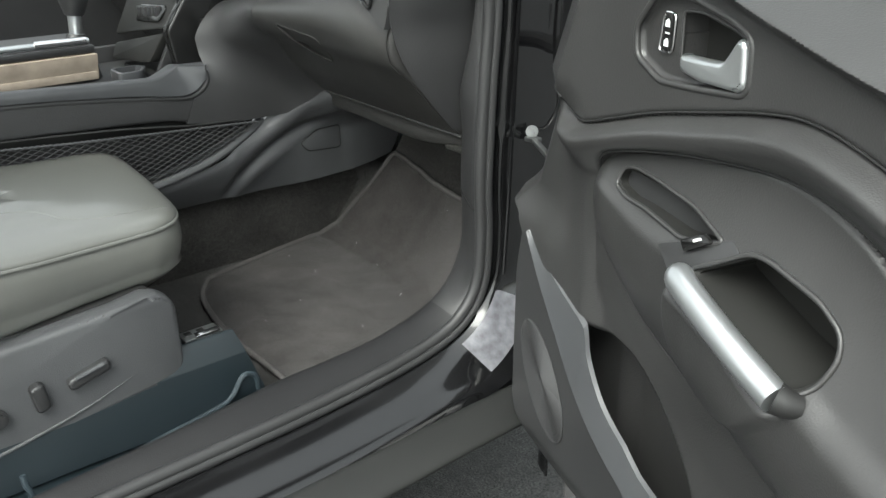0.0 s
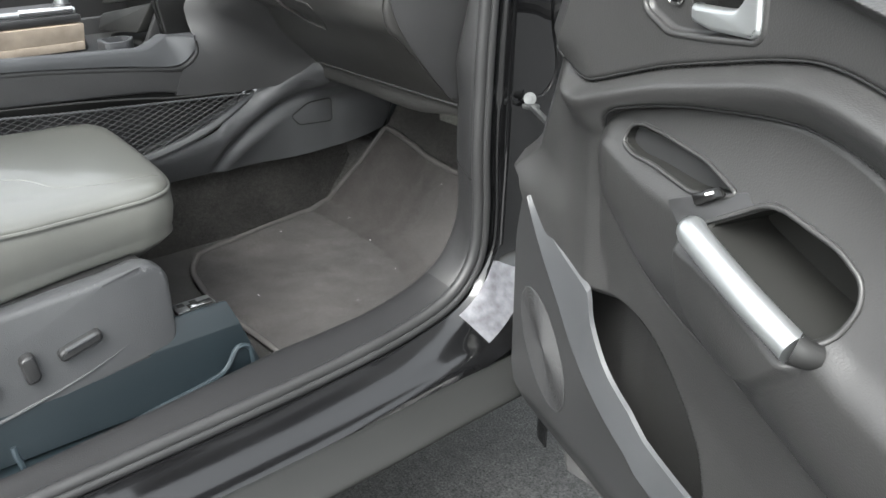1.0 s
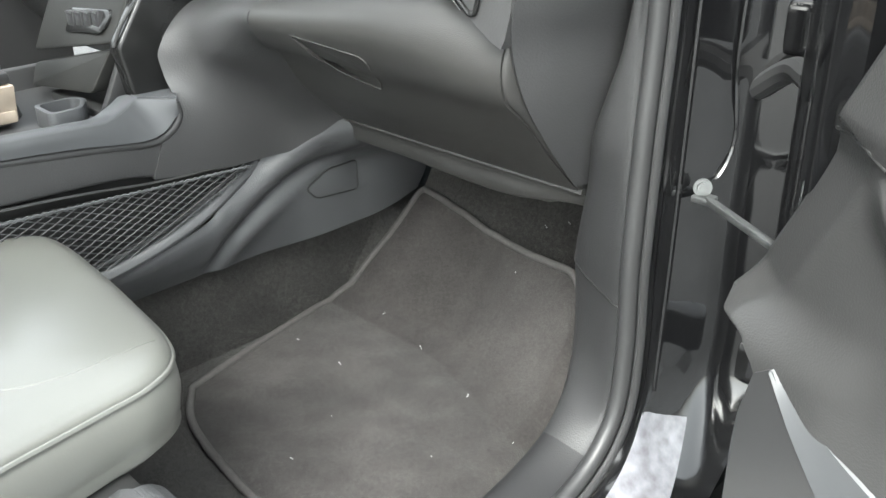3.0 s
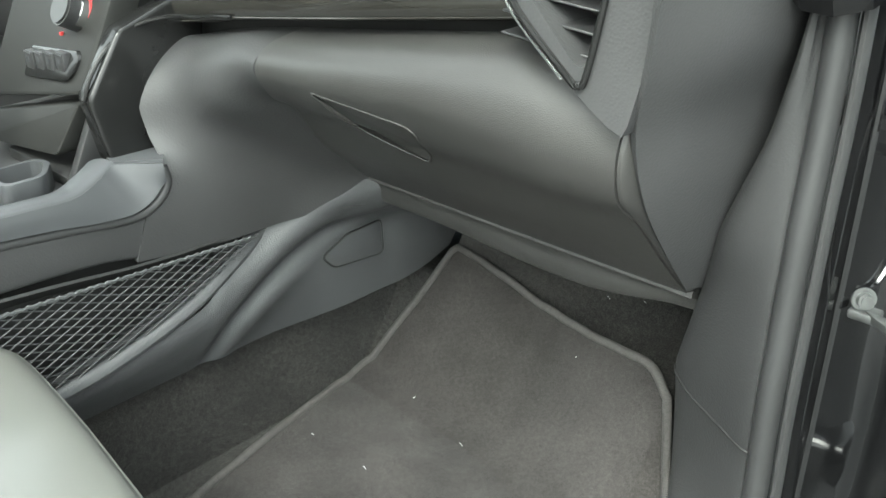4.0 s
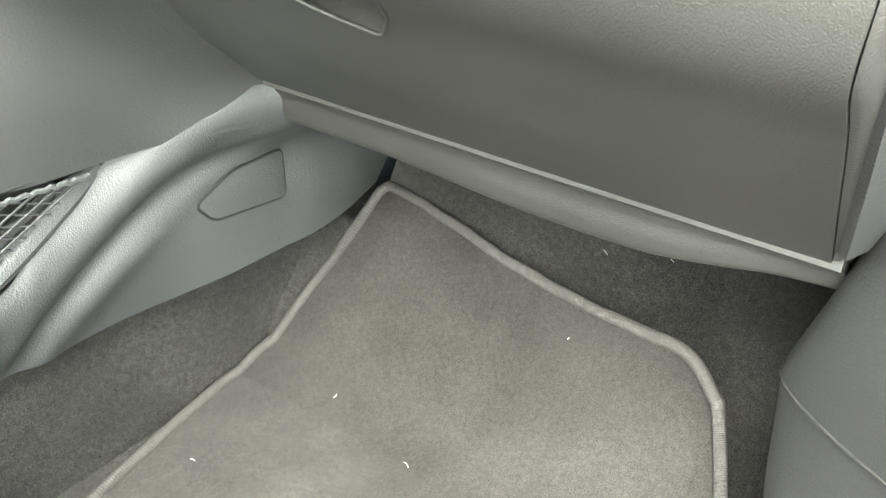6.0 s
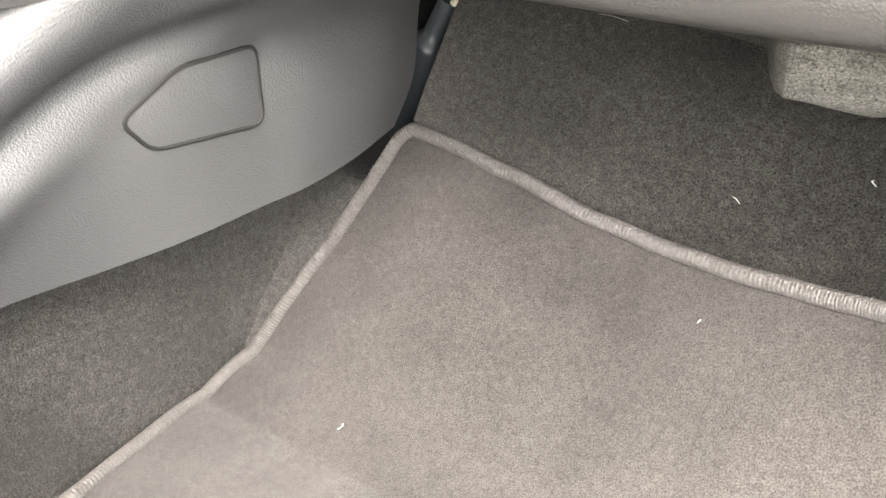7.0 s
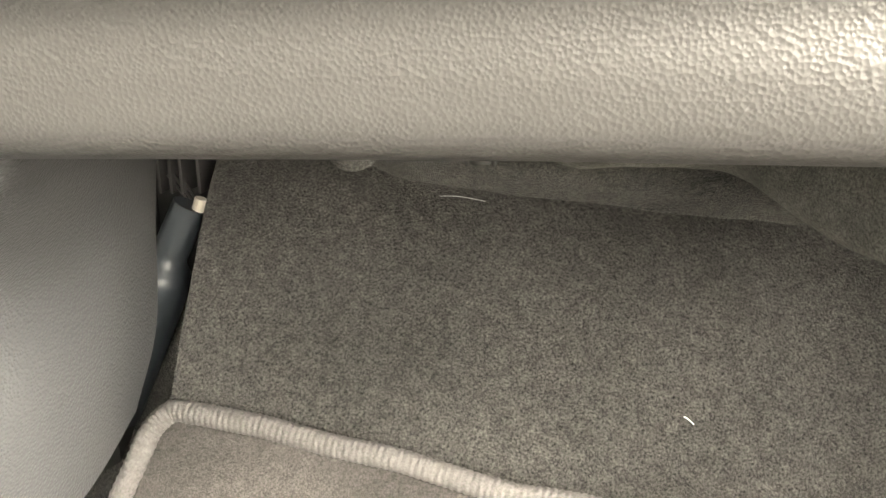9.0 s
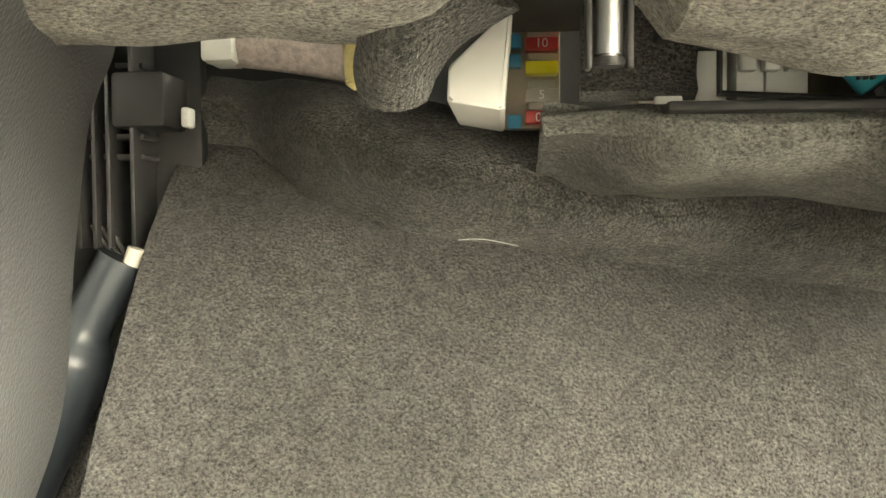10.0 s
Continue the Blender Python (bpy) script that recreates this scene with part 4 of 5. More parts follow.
# driver's seat beyond the console
dseat = empty("driver_seat", "dark leather driver seat beyond the console", "car seat")
part("cushion", cushion_mesh(np.array([(-p[0] - 0.03, p[1]) for p in EDGE[::-1]]), 0.675, 0.60, 0.036), LEATHER, dseat, "leather cushion", sharp=3)
part("seat_base", box(-0.50, -0.19, -0.5, -0.06, 0.41, 0.62, 0.02), DARK, dseat)
rows = []
for i, y in enumerate(np.linspace(-0.50, -0.70, 6)):
    z = 0.66 + 0.16 * i
    rows.append([(-0.53, y + 0.05, z), (-0.35, y, z), (-0.16, y + 0.05, z)])
part("backrest", sheet(rows, 16, 16, -0.09), LEATHER, dseat)

# ---- car body round the door opening ----
body = empty("parked_car", "black car body with plastic sill and open doorway", "car")
RING = [(-0.95, 0.436), (-0.5, 0.440), (-0.2, 0.446), (0.0, 0.452), (0.12, 0.460), (0.20, 0.470), (0.265, 0.487), (0.305, 0.515), (0.326, 0.556), (0.331, 0.62), (0.328, 0.70), (0.332, 0.82), (0.338, 0.95), (0.32, 1.08), (0.20, 1.22), (-0.05, 1.44)]
ring = spline(RING, 140)


def swept(profile, rows=ring):
    """Carries a profile of (x, inward offset) along the edge of the doorway; profile takes how far along the edge it stands."""
    out = []
    for i, p in enumerate(rows):
        d = rows[min(i + 1, len(rows) - 1)] - rows[max(i - 1, 0)]
        d /= np.linalg.norm(d)
        n = np.array([-d[1], d[0]])
        out.append([(x, p[0] + o * n[0], p[1] + o * n[1]) for x, o in profile(p[0], p[1])])
    return out


part("door_seal", grid_mesh(swept(lambda y, z: [(0.6595 + 0.0085 * math.cos(a), 0.004 + 0.0095 * math.sin(a)) for a in np.linspace(math.pi * 1.25, -math.pi * 0.25, 14)]), 0.002), RUBBER, body, "ribbed rubber door seal")
part("seal_lip", grid_mesh(swept(lambda y, z: [(0.6725 + 0.004 * math.cos(a), 0.0005 + 0.0055 * math.sin(a)) for a in np.linspace(math.pi, -math.pi * 0.4, 8)]), 0.0015), RUBBER, body)


def trim_profile(y, z):
    up = step(z, 0.48, 0.60)
    inner = lerp(y, (-0.3, -0.1, 0.03, 0.16), (0.622, 0.606, 0.594, 0.603)) * (1 - up) + lerp(z, (0.5, 0.66, 0.75, 0.811, 0.884, 1.0), (0.575, 0.560, 0.584, 0.602, 0.627, 0.648)) * up
    depth = 0.016 * (1 - up) + lerp(z, (0.5, 0.66, 0.75, 0.811, 0.884, 1.0), (-0.040, -0.046, -0.028, -0.003, 0.002, 0.004)) * up
    pts = [(inner - 0.003, depth - 0.035 * (1 - up) - 0.02 * up), (inner, depth * 1.0), (inner * 0.72 + 0.652 * 0.28, depth * 0.75 + 0.010), (inner * 0.35 + 0.652 * 0.65, depth * 0.35 + 0.010), (0.648, 0.008), (0.653, 0.004)]
    return spline(pts, 14)


whole = swept(trim_profile)
joint = next(i for i, r in enumerate(ring) if r[1] > 0.66)
kick = next(i for i, r in enumerate(ring) if r[1] > 0.50)
part("sill_trim", grid_mesh(whole[:kick], 0.004), SILL, body, "grained sill trim")
part("kick_trim", grid_mesh(whole[kick - 1:joint], 0.004), PILLAR, body, "grey kick panel trim")
part("pillar_trim", grid_mesh(whole[joint - 1:], 0.0045), PILLAR, body, "grey grained pillar trim")
part("trim_joint", tube([(x, y - 0.0004, z) for x, y, z in whole[joint - 1]], 0.0011, 6), DARK, body)


def paint_profile(y, z):
    k = step(z, 0.47, 0.57)
    slim = 1 - 0.25 * step(z, 1.16, 1.22)
    sill = [(0.664, -0.001), (0.669, -0.0035), (0.675, -0.006), (0.700, -0.018), (0.725, -0.0305), (0.745, -0.040), (0.751, -0.052)]
    jamb = [(0.664, -0.001), (0.668, -0.016), (0.6745, -0.024), (0.671, -0.032), (0.677, -0.075), (0.690, -0.115), (0.735, -0.135)]
    return spline([(a[0] * (1 - k) + b[0] * k, (a[1] * (1 - k) + b[1] * k) * slim) for a, b in zip(sill, jamb)], 18)


part("painted_frame", grid_mesh(swept(paint_profile), 0.003), PAINT, body, "glossy black painted door frame")
# Pale overlay stands in for the sky mirrored in the curved paint.
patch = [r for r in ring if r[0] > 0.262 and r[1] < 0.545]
part("painted_sky_patch", grid_mesh(swept(lambda y, z: [(x, o + 0.0012) for x, o in paint_profile(y, z)[7:14]], np.array(patch)), 0.001), SKY_PATCH, body, "pale blotchy patch painted in for sky reflected on the sill corner")
part("jamb_ridge", tube([(0.6785, 0.354, 0.56), (0.6785, 0.360, 0.70), (0.6785, 0.364, 0.85), (0.6785, 0.368, 1.0)], 0.0028, 8, 30), PAINT, body)
prof = [(0.749, 0.424), (0.757, 0.4245), (0.785, 0.418), (0.803, 0.409), (0.806, 0.402), (0.795, 0.393), (0.76, 0.370), (0.72, 0.35), (0.66, 0.335)]
part("rocker_cladding", sheet([[(x, y, z + 0.012 * step(y, -0.2, 0.4) - 0.006) for x, z in prof] for y in (-1.0, -0.5, 0.0, 0.2, 0.4, 0.55)], 40, 30, 0.004), CLADDING, body, "matt grey rocker cladding")
part("front_wing", sheet([[(0.76, 0.50, z), (0.82, 0.56, z), (0.86, 0.8, z), (0.84, 1.3, z), (0.75, 1.7, z)] for z in (0.38, 0.5, 0.8, 1.0)], 24, 12, 0.004), PAINT, body)
part("hinge_pillar", box(0.60, 0.69, 0.47, 0.60, 0.25, 1.05, 0.01), PAINT, body)
for z in (0.56, 0.90):
    part("hinge", prism(rounded([(0.452, z - 0.022), (0.475, z - 0.026), (0.475, z + 0.026), (0.452, z + 0.022)], 0.008), "x", 0.712, 0.752, 0.003), PAINT, body, "painted door hinge")
strap = part("check_strap", prism([(0.688, 0.389), (0.700, 0.380), (0.80, 0.322), (0.803, 0.329), (0.702, 0.388)], "z", 0.752, 0.758, 0.0008), DARK_STEEL, body, "dull steel door check strap")
part("strap_pin", disc((0.6860, 0.391, 0.764), (0.6, -0.75, 0.2), 0.0055, 0.012, 20, 0.0016), DARK_STEEL, strap)
part("strap_washer", disc((0.6850, 0.3925, 0.7635), (0.6, -0.75, 0.2), 0.0085, 0.003, 20, 0.0006), DARK_STEEL, strap)
part("strap_bracket", box(0.678, 0.698, 0.384, 0.400, 0.750, 0.757, 0.002), DARK_STEEL, strap)
part("jamb_seam", tube([(0.6855, 0.438, 1.0), (0.684, 0.432, 0.88), (0.6865, 0.440, 0.80), (0.683, 0.425, 0.765), (0.678, 0.405, 0.762)], 0.0022, 6, 40), PAINT, body)
part("wire_loom", tube([(0.69, 0.46, 0.84), (0.73, 0.44, 0.87), (0.765, 0.40, 0.875)], 0.011, 10, 16), RUBBER, body, "rubber door wiring gaiter")

# roof (unseen, its opening added for light), pillars and closing walls of the cabin
def roof_point(x, y):
    return (x, y, 1.55 - 0.05 * (x / 0.7) ** 2 - 0.06 * step(y, -0.3, 0.0))


for xs, ys in (((-0.62, -0.3, 0, 0.3, 0.62), (-0.24, -0.14, -0.05)), ((-0.62, -0.3, 0, 0.3, 0.62), (-2.0, -1.8, -1.55)), ((-0.62, -0.52, -0.43), (-1.55, -0.9, -0.24)), ((0.43, 0.52, 0.62), (-1.55, -0.9, -0.24))):
    part("roof_panel", sheet([[roof_point(x, y) for x in xs] for y in ys], 14, 14, 0.03), ROOFLINING, body, "unseen headliner round the roof opening added to let light in")
for s in (-1, 1):
    part("front_pillar", tube([(s * 0.655, 0.34, 0.98), (s * 0.655, 0.20, 1.22), (s * 0.62, -0.05, 1.49)], 0.032, 10, 20), PAINT, body)
    part("centre_pillar", tube([(s * 0.70, -1.02, 0.3), (s * 0.69, -1.02, 1.0), (s * 0.62, -1.02, 1.5)], 0.06, 10, 14), PLASTIC, body)
    part("rear_side", sheet([[(s * 0.74, y, 0.3), (s * 0.76, y, 0.7), (s * 0.72, y, 1.02)] for y in (-1.06, -1.6, -2.1)], 8, 8, 0.03), PAINT, body)
    part("roof_rail", tube([(s * 0.63, -0.05, 1.49), (s * 0.64, -1.0, 1.515), (s * 0.62, -2.0, 1.46)], 0.03, 10, 16), PAINT, body)
# Unseen door, its top lowered so the seat leather reflects more sky.
part("driver_door", sheet([[(-0.66, y, 0.3), (-0.68, y, 0.7), (-0.65, y, 0.975)] for y in (0.42, -0.3, -1.0)], 8, 8, 0.05), PLASTIC, body)
part("bulkhead", box(-0.66, 0.66, 0.74, 0.77, 0.25, 1.03, 0.004), DARK, body)
part("underbody", box(-0.66, 0.64, -2.0, 0.76, 0.30, 0.33, 0.01), DARK, body)
part("tail_wall", box(-0.72, 0.72, -2.12, -2.08, 0.3, 1.05, 0.01), PLASTIC, body)
part("rear_floor", box(-0.64, 0.62, -2.08, -0.94, 0.38, 0.41, 0.004), CARPET, body)
part("driver_floor", box(-0.64, 0.02, -0.95, 0.70, 0.36, 0.40, 0.004), CARPET, body)
part("cowl", sheet([[(x, 0.78, 1.03), (x, 1.2, 1.0), (x, 1.75, 0.88)] for x in (-0.8, 0, 0.8)], 10, 10, 0.02), PAINT, body)
# ---- open door ----
HINGE, OPEN = (0.74, 0.40), 72.0
door = empty("open_door", "opened car door with dark moulded inner trim", "car door", pose(HINGE[0], HINGE[1], 0, 0, 0, OPEN - 90))


def D(u, w, z):
    """Door point: u along the door from its hinge, w inwards, z up."""
    return (u, -w, z)


def ease(x, a, b):
    t = np.clip((x - a) / (b - a), 0, 1)
    return t * t * (3 - 2 * t)


def curve(points, n=160):
    """A smooth function through a few (x, y) points."""
    p = np.array(spline(points, n))
    return lambda x: np.interp(x, p[:, 0], p[:, 1])


def outline_gap(u, z, poly):
    """Signed distance to a closed outline, negative inside."""
    best = np.full(np.shape(u), 9.0)
    inside = np.zeros(np.shape(u), bool)
    for (a, b), (c, d) in zip(poly, list(poly[1:]) + [poly[0]]):
        du, dz = c - a, d - b
        t = np.clip(((u - a) * du + (z - b) * dz) / (du * du + dz * dz + 1e-12), 0, 1)
        best = np.minimum(best, np.hypot(u - a - t * du, z - b - t * dz))
        if d != b:
            inside ^= ((b > z) != (d > z)) & (u < a + (z - b) * du / dz)
    return np.where(inside, -best, best)


DOOR_FRONT = [(0.38, 0.30), (0.42, 0.20), (0.66, 0.135), (0.700, 0.112), (0.714, 0.096), (0.721, 0.066), (0.735, 0.056), (0.765, 0.069), (0.811, 0.094), (0.875, 0.126), (0.94, 0.158), (1.06, 0.215)]
door_front = lambda z: np.interp(z, [p[0] for p in DOOR_FRONT], [p[1] for p in DOOR_FRONT])
shoulder = curve([(0.10, 0.905), (0.16, 0.885), (0.193, 0.874), (0.214, 0.867), (0.250, 0.866), (0.307, 0.884), (0.369, 0.904), (0.44, 0.922), (0.50, 0.936), (0.545, 0.941), (0.598, 0.933), (0.70, 0.905), (1.05, 0.83)])
pod_low = curve([(0.272, 0.803), (0.276, 0.777), (0.288, 0.756), (0.319, 0.735), (0.366, 0.708), (0.426, 0.688), (0.478, 0.677), (0.526, 0.664), (0.564, 0.652), (0.70, 0.622), (1.05, 0.58)])
pod_high = curve([(0.272, 0.805), (0.279, 0.828), (0.302, 0.849), (0.340, 0.863), (0.402, 0.879), (0.446, 0.887), (0.511, 0.895), (0.553, 0.893), (0.600, 0.880), (0.70, 0.840), (1.05, 0.76)])
pod_ridge = curve([(0.272, 0.804), (0.296, 0.815), (0.325, 0.808), (0.373, 0.797), (0.421, 0.795), (0.470, 0.793), (0.53, 0.782), (0.61, 0.756), (0.70, 0.732), (1.05, 0.67)])
ridge_w = curve([(0.272, 0.119), (0.300, 0.131), (0.34, 0.135), (0.42, 0.143), (0.48, 0.153), (0.60, 0.163), (1.05, 0.165)])
fold = curve([(0.15, 1.09), (0.30, 1.045), (0.422, 1.012), (0.527, 0.985), (0.613, 0.966), (0.75, 0.945), (1.05, 0.92)])
rim_out = curve([(0.136, 0.706), (0.168, 0.662), (0.221, 0.605), (0.262, 0.562), (0.315, 0.528), (0.365, 0.508), (0.45, 0.485), (0.95, 0.43)])
rim_in = curve([(0.137, 0.707), (0.196, 0.673), (0.262, 0.651), (0.272, 0.640), (0.281, 0.612), (0.312, 0.576), (0.360, 0.553), (0.45, 0.525), (0.95, 0.46)])
HOLLOW = spline([(0.150, 0.66), (0.200, 0.652), (0.262, 0.648), (0.308, 0.655), (0.355, 0.653), (0.390, 0.637), (0.418, 0.612), (0.442, 0.585), (0.462, 0.555), (0.475, 0.50), (0.48, 0.40)], 60) + [np.array((0.14, 0.40))]
BEZEL = rounded([(0.356, 1.003), (0.328, 0.972), (0.332, 0.946), (0.369, 0.932), (0.417, 0.936), (0.474, 0.943), (0.481, 0.950), (0.479, 0.985), (0.455, 0.995), (0.400, 1.006)], 0.009)
LEVER_CUP = rounded([(0.384, 0.992), (0.386, 0.948), (0.470, 0.950), (0.472, 0.980), (0.450, 0.987), (0.41, 0.994)], 0.006)
CUP = rounded([(0.322, 0.826), (0.328, 0.843), (0.345, 0.848), (0.380, 0.848), (0.443, 0.845), (0.490, 0.834), (0.478, 0.827), (0.437, 0.818), (0.375, 0.821), (0.345, 0.820)], 0.008)
GRAB = rounded([(0.472, 0.806), (0.520, 0.837), (0.538, 0.839), (0.590, 0.830), (0.614, 0.818), (0.621, 0.802), (0.617, 0.780), (0.604, 0.768), (0.55, 0.781), (0.49, 0.799)], 0.009)
SCOOP = rounded([(0.445, 0.79), (0.443, 0.76), (0.453, 0.727), (0.481, 0.704), (0.524, 0.696), (0.557, 0.704), (0.585, 0.728), (0.615, 0.757), (0.53, 0.785)], 0.02)


def relief(u, z, deep=True):
    """How far the inner trim stands inwards."""
    u, z = np.asarray(u, float), np.asarray(z, float)
    w = np.full(np.broadcast(u, z).shape, 0.118)
    s = shoulder(u)
    below = s - z
    # front corner: a slanting facet towards the hinge, and a soft upright crease
    w = w - 0.16 * np.maximum(0.250 - u, 0) * ease(z, 0.70, 0.76) * (1 - ease(z, 0.86, 0.90))
    edge = door_front(z) + 0.052 * ease(z, 0.70, 0.76)
    w = w - 0.45 * np.maximum(edge - u, 0) * ease(z, 0.69, 0.73)
    # ledge under the shoulder seam, then a hollow band down to the armrest
    grow = ease(u, 0.17, 0.22)
    w = w + grow * (0.020 * ease(below, 0.0, 0.018) - 0.024 * ease(below, 0.018, 0.058)) * (below > 0)
    w = w + 0.004 * (below <= 0) - 0.0025 * np.exp(-(below / 0.0022) ** 2) * ease(u, 0.19, 0.21)
    # window-sill pad
    up = z - fold(u)
    w = w + 0.016 * ease(up, 0.0, 0.016) - np.minimum(2.6 * np.maximum(up - 0.014, 0), 0.12)
    # armrest
    a, b, r, top = pod_low(u), pod_high(u), pod_ridge(u), ridge_w(u)
    k1 = np.clip((z - a) / np.maximum(r - a, 1e-4), 0, 1)
    k2 = np.clip((z - r) / np.maximum(b - r, 1e-4), 0, 1)
    low = 0.1165 + (top - 0.1165) * (1 - (1 - k1) ** 2.6)
    high = top + (0.1175 - top) * (0.25 * k2 + 0.75 * (1 - (1 - k2) ** 1.9)) * ease(k2, 0.0, 0.25)
    pod = np.where(z < r, low, high)
    w = np.where((u > 0.272) & (z > a) & (z < b), pod, w)
    seam = np.minimum(np.abs(z - a) / np.hypot(1, 0.6), np.abs(z - b))
    w = w - 0.003 * np.exp(-(seam / 0.0018) ** 2) * (u > 0.274)
    # panel under the armrest leans away, with the map pocket sunk behind its rim
    w = w - 0.010 * ease(a - z, 0.0, 0.10) * ease(u, 0.25, 0.29)
    if deep:
        w = w + 0.010 * ease(-outline_gap(u, z, SCOOP), -0.001, 0.012)
        w = w - 0.008 * ease(-outline_gap(u, z, BEZEL), -0.001, 0.004)
        w = np.where(outline_gap(u, z, CUP) < 0, 0.115, w)
        w = np.where(outline_gap(u, z, GRAB) < 0, 0.090, w)
        w = np.where(outline_gap(u, z, LEVER_CUP) < 0, 0.088, w)
        w = w - 0.060 * ease(-outline_gap(u, z, [tuple(p) for p in HOLLOW]), 0.0, 0.035)
    return w


def on_door(u, z, lift=0.0, deep=False):
    return D(u, float(relief(u, z, deep)) + lift, z)


zs = np.concatenate([np.linspace(0.40, 0.648, 60), np.linspace(0.650, 0.955, 170), np.linspace(0.956, 1.075, 120)])
cols = np.concatenate([np.linspace(0, 1, 50), 1 + np.linspace(0.005, 1, 190), 2 + np.linspace(0.04, 1, 26)])
front_u = door_front(zs)[:, None]
us = np.where(cols <= 1, front_u + cols * (0.27 - front_u), np.where(cols <= 2, 0.27 + (cols - 1) * 0.37, 0.64 + (cols - 2) * 0.40))
ww = relief(us, np.broadcast_to(zs[:, None], us.shape))
ww[:, 0] -= 0.010
trim = part("inner_trim", grid_mesh(np.stack([us, -ww, np.broadcast_to(zs[:, None], us.shape)], axis=2), 0.002), DOOR_SKIN, door, "moulded grained door trim", sharp=1.0)
part("trim_joint", tube([on_door(u, z, 0.0004) for u, z in ((0.128, 0.881), (0.150, 0.884), (0.178, 0.884), (0.192, 0.876))], 0.0013, 6), DARK, door)
part("shoulder_seam", tube([on_door(u, float(shoulder(u)) + 0.0006, 0.0010) for u in np.linspace(0.205, 1.0, 90)], 0.0011, 6), DARK, door)
outline = [(u, float(pod_high(u))) for u in np.linspace(0.74, 0.281, 60)] + [(0.2745, 0.818), (0.272, 0.803), (0.2745, 0.782)] + [(u, float(pod_low(u))) for u in np.linspace(0.281, 0.74, 70)]
part("armrest_seam", tube([on_door(u, z, 0.0008) for u, z in outline], 0.0013, 6), DARK, door)

# door lever and lock switch in their surround
ring = [on_door(u, z, -0.0012) for u, z in BEZEL]
part("handle_bezel", tube(ring + ring[:2], 0.0030, 8), DOOR_SKIN, door, "raised handle surround", sharp=3)
ring = [D(u, 0.1135, z) for u, z in LEVER_CUP]
part("cup_edge", tube(ring + ring[:2], 0.0016, 8), DOOR_SKIN, door, sharp=3)
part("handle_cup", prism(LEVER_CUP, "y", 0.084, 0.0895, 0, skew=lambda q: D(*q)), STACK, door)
lever = part("door_lever", prism(rounded([(0.400, 0.9470), (0.398, 0.9600), (0.430, 0.9615), (0.452, 0.9635), (0.466, 0.9840), (0.475, 0.9830), (0.479, 0.9500), (0.472, 0.9450), (0.425, 0.9435)], 0.005), "y", 0.112, 0.126, 0.004, 3, skew=lambda q: D(*q)), SILVER, door, "satin silver door lever")
LOCK = rounded([(0.3605, 0.9885), (0.3765, 0.9885), (0.3755, 0.9555), (0.3565, 0.9545)], 0.006)
lock = part("lock_switch", prism(LOCK, "y", 0.108, 0.1160, 0.0010, skew=lambda q: D(*q)), GLOSS, door, "black lock switch with bright rim")
ring = [D(u, 0.1160, z) for u, z in LOCK]
part("lock_rim", tube(ring + ring[:2], 0.0010, 8), CHROME, lock)
for z in (0.963, 0.979):
    part("lock_mark", prism([(0.3630, z - 0.0030), (0.3690, z - 0.0030), (0.3690, z + 0.0015), (0.3665, z + 0.0040), (0.3630, z + 0.0015)], "y", 0.1161, 0.1165, 0, skew=lambda q: D(*q)), PRINT, lock)
part("lock_dash", prism([(0.3635, 0.9705), (0.3695, 0.9705), (0.3695, 0.9718), (0.3635, 0.9718)], "y", 0.1161, 0.1165, 0, skew=lambda q: D(*q)), PRINT, lock)

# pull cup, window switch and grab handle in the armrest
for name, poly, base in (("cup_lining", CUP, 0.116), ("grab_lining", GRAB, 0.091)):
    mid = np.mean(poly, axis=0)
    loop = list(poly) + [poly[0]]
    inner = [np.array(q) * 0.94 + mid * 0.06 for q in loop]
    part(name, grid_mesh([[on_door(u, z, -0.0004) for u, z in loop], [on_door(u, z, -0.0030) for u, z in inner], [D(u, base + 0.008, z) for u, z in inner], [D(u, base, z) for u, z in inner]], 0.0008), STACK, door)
    ring = [on_door(u, z, 0.0002) for u, z in poly]
    part("cup_rim", tube(ring + ring[:2], 0.0022, 8), DOOR_SKIN, door, sharp=3)
part("cup_floor", prism(CUP, "y", 0.110, 0.1165, 0, skew=lambda q: D(*q)), SMOOTH, door)
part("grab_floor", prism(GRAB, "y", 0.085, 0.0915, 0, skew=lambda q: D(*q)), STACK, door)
ONTO = lambda q: on_door(q[0], q[2], q[1])
plate = part("window_switch_plate", prism(rounded([(0.418, 0.806), (0.446, 0.793), (0.470, 0.803), (0.514, 0.831), (0.500, 0.839), (0.484, 0.833), (0.462, 0.826)], 0.003), "y", -0.004, 0.0014, 0.0006, skew=ONTO), SMOOTH, door, "smooth switch plate")
part("window_switch", prism(rounded([(0.446, 0.820), (0.471, 0.8345), (0.482, 0.8305), (0.458, 0.8145)], 0.003), "y", 0.001, 0.0060, 0.0015, skew=ONTO), GLOSS, plate, "black window switch")
part("window_switch_mark", prism([(0.462, 0.8265), (0.470, 0.8310), (0.4725, 0.8298), (0.4645, 0.8252)], "y", 0.0061, 0.0065, 0, skew=ONTO), PRINT, plate)
part("grab_bar", tube([D(0.4790, 0.160, 0.8045), D(0.4860, 0.1655, 0.8050), D(0.5200, 0.1690, 0.7960), D(0.5600, 0.1700, 0.7840), D(0.6040, 0.1680, 0.7700)], lambda t: 0.0118 * min(1, 0.75 + 5 * t), 18, 40), SILVER, door, "satin silver grab bar")
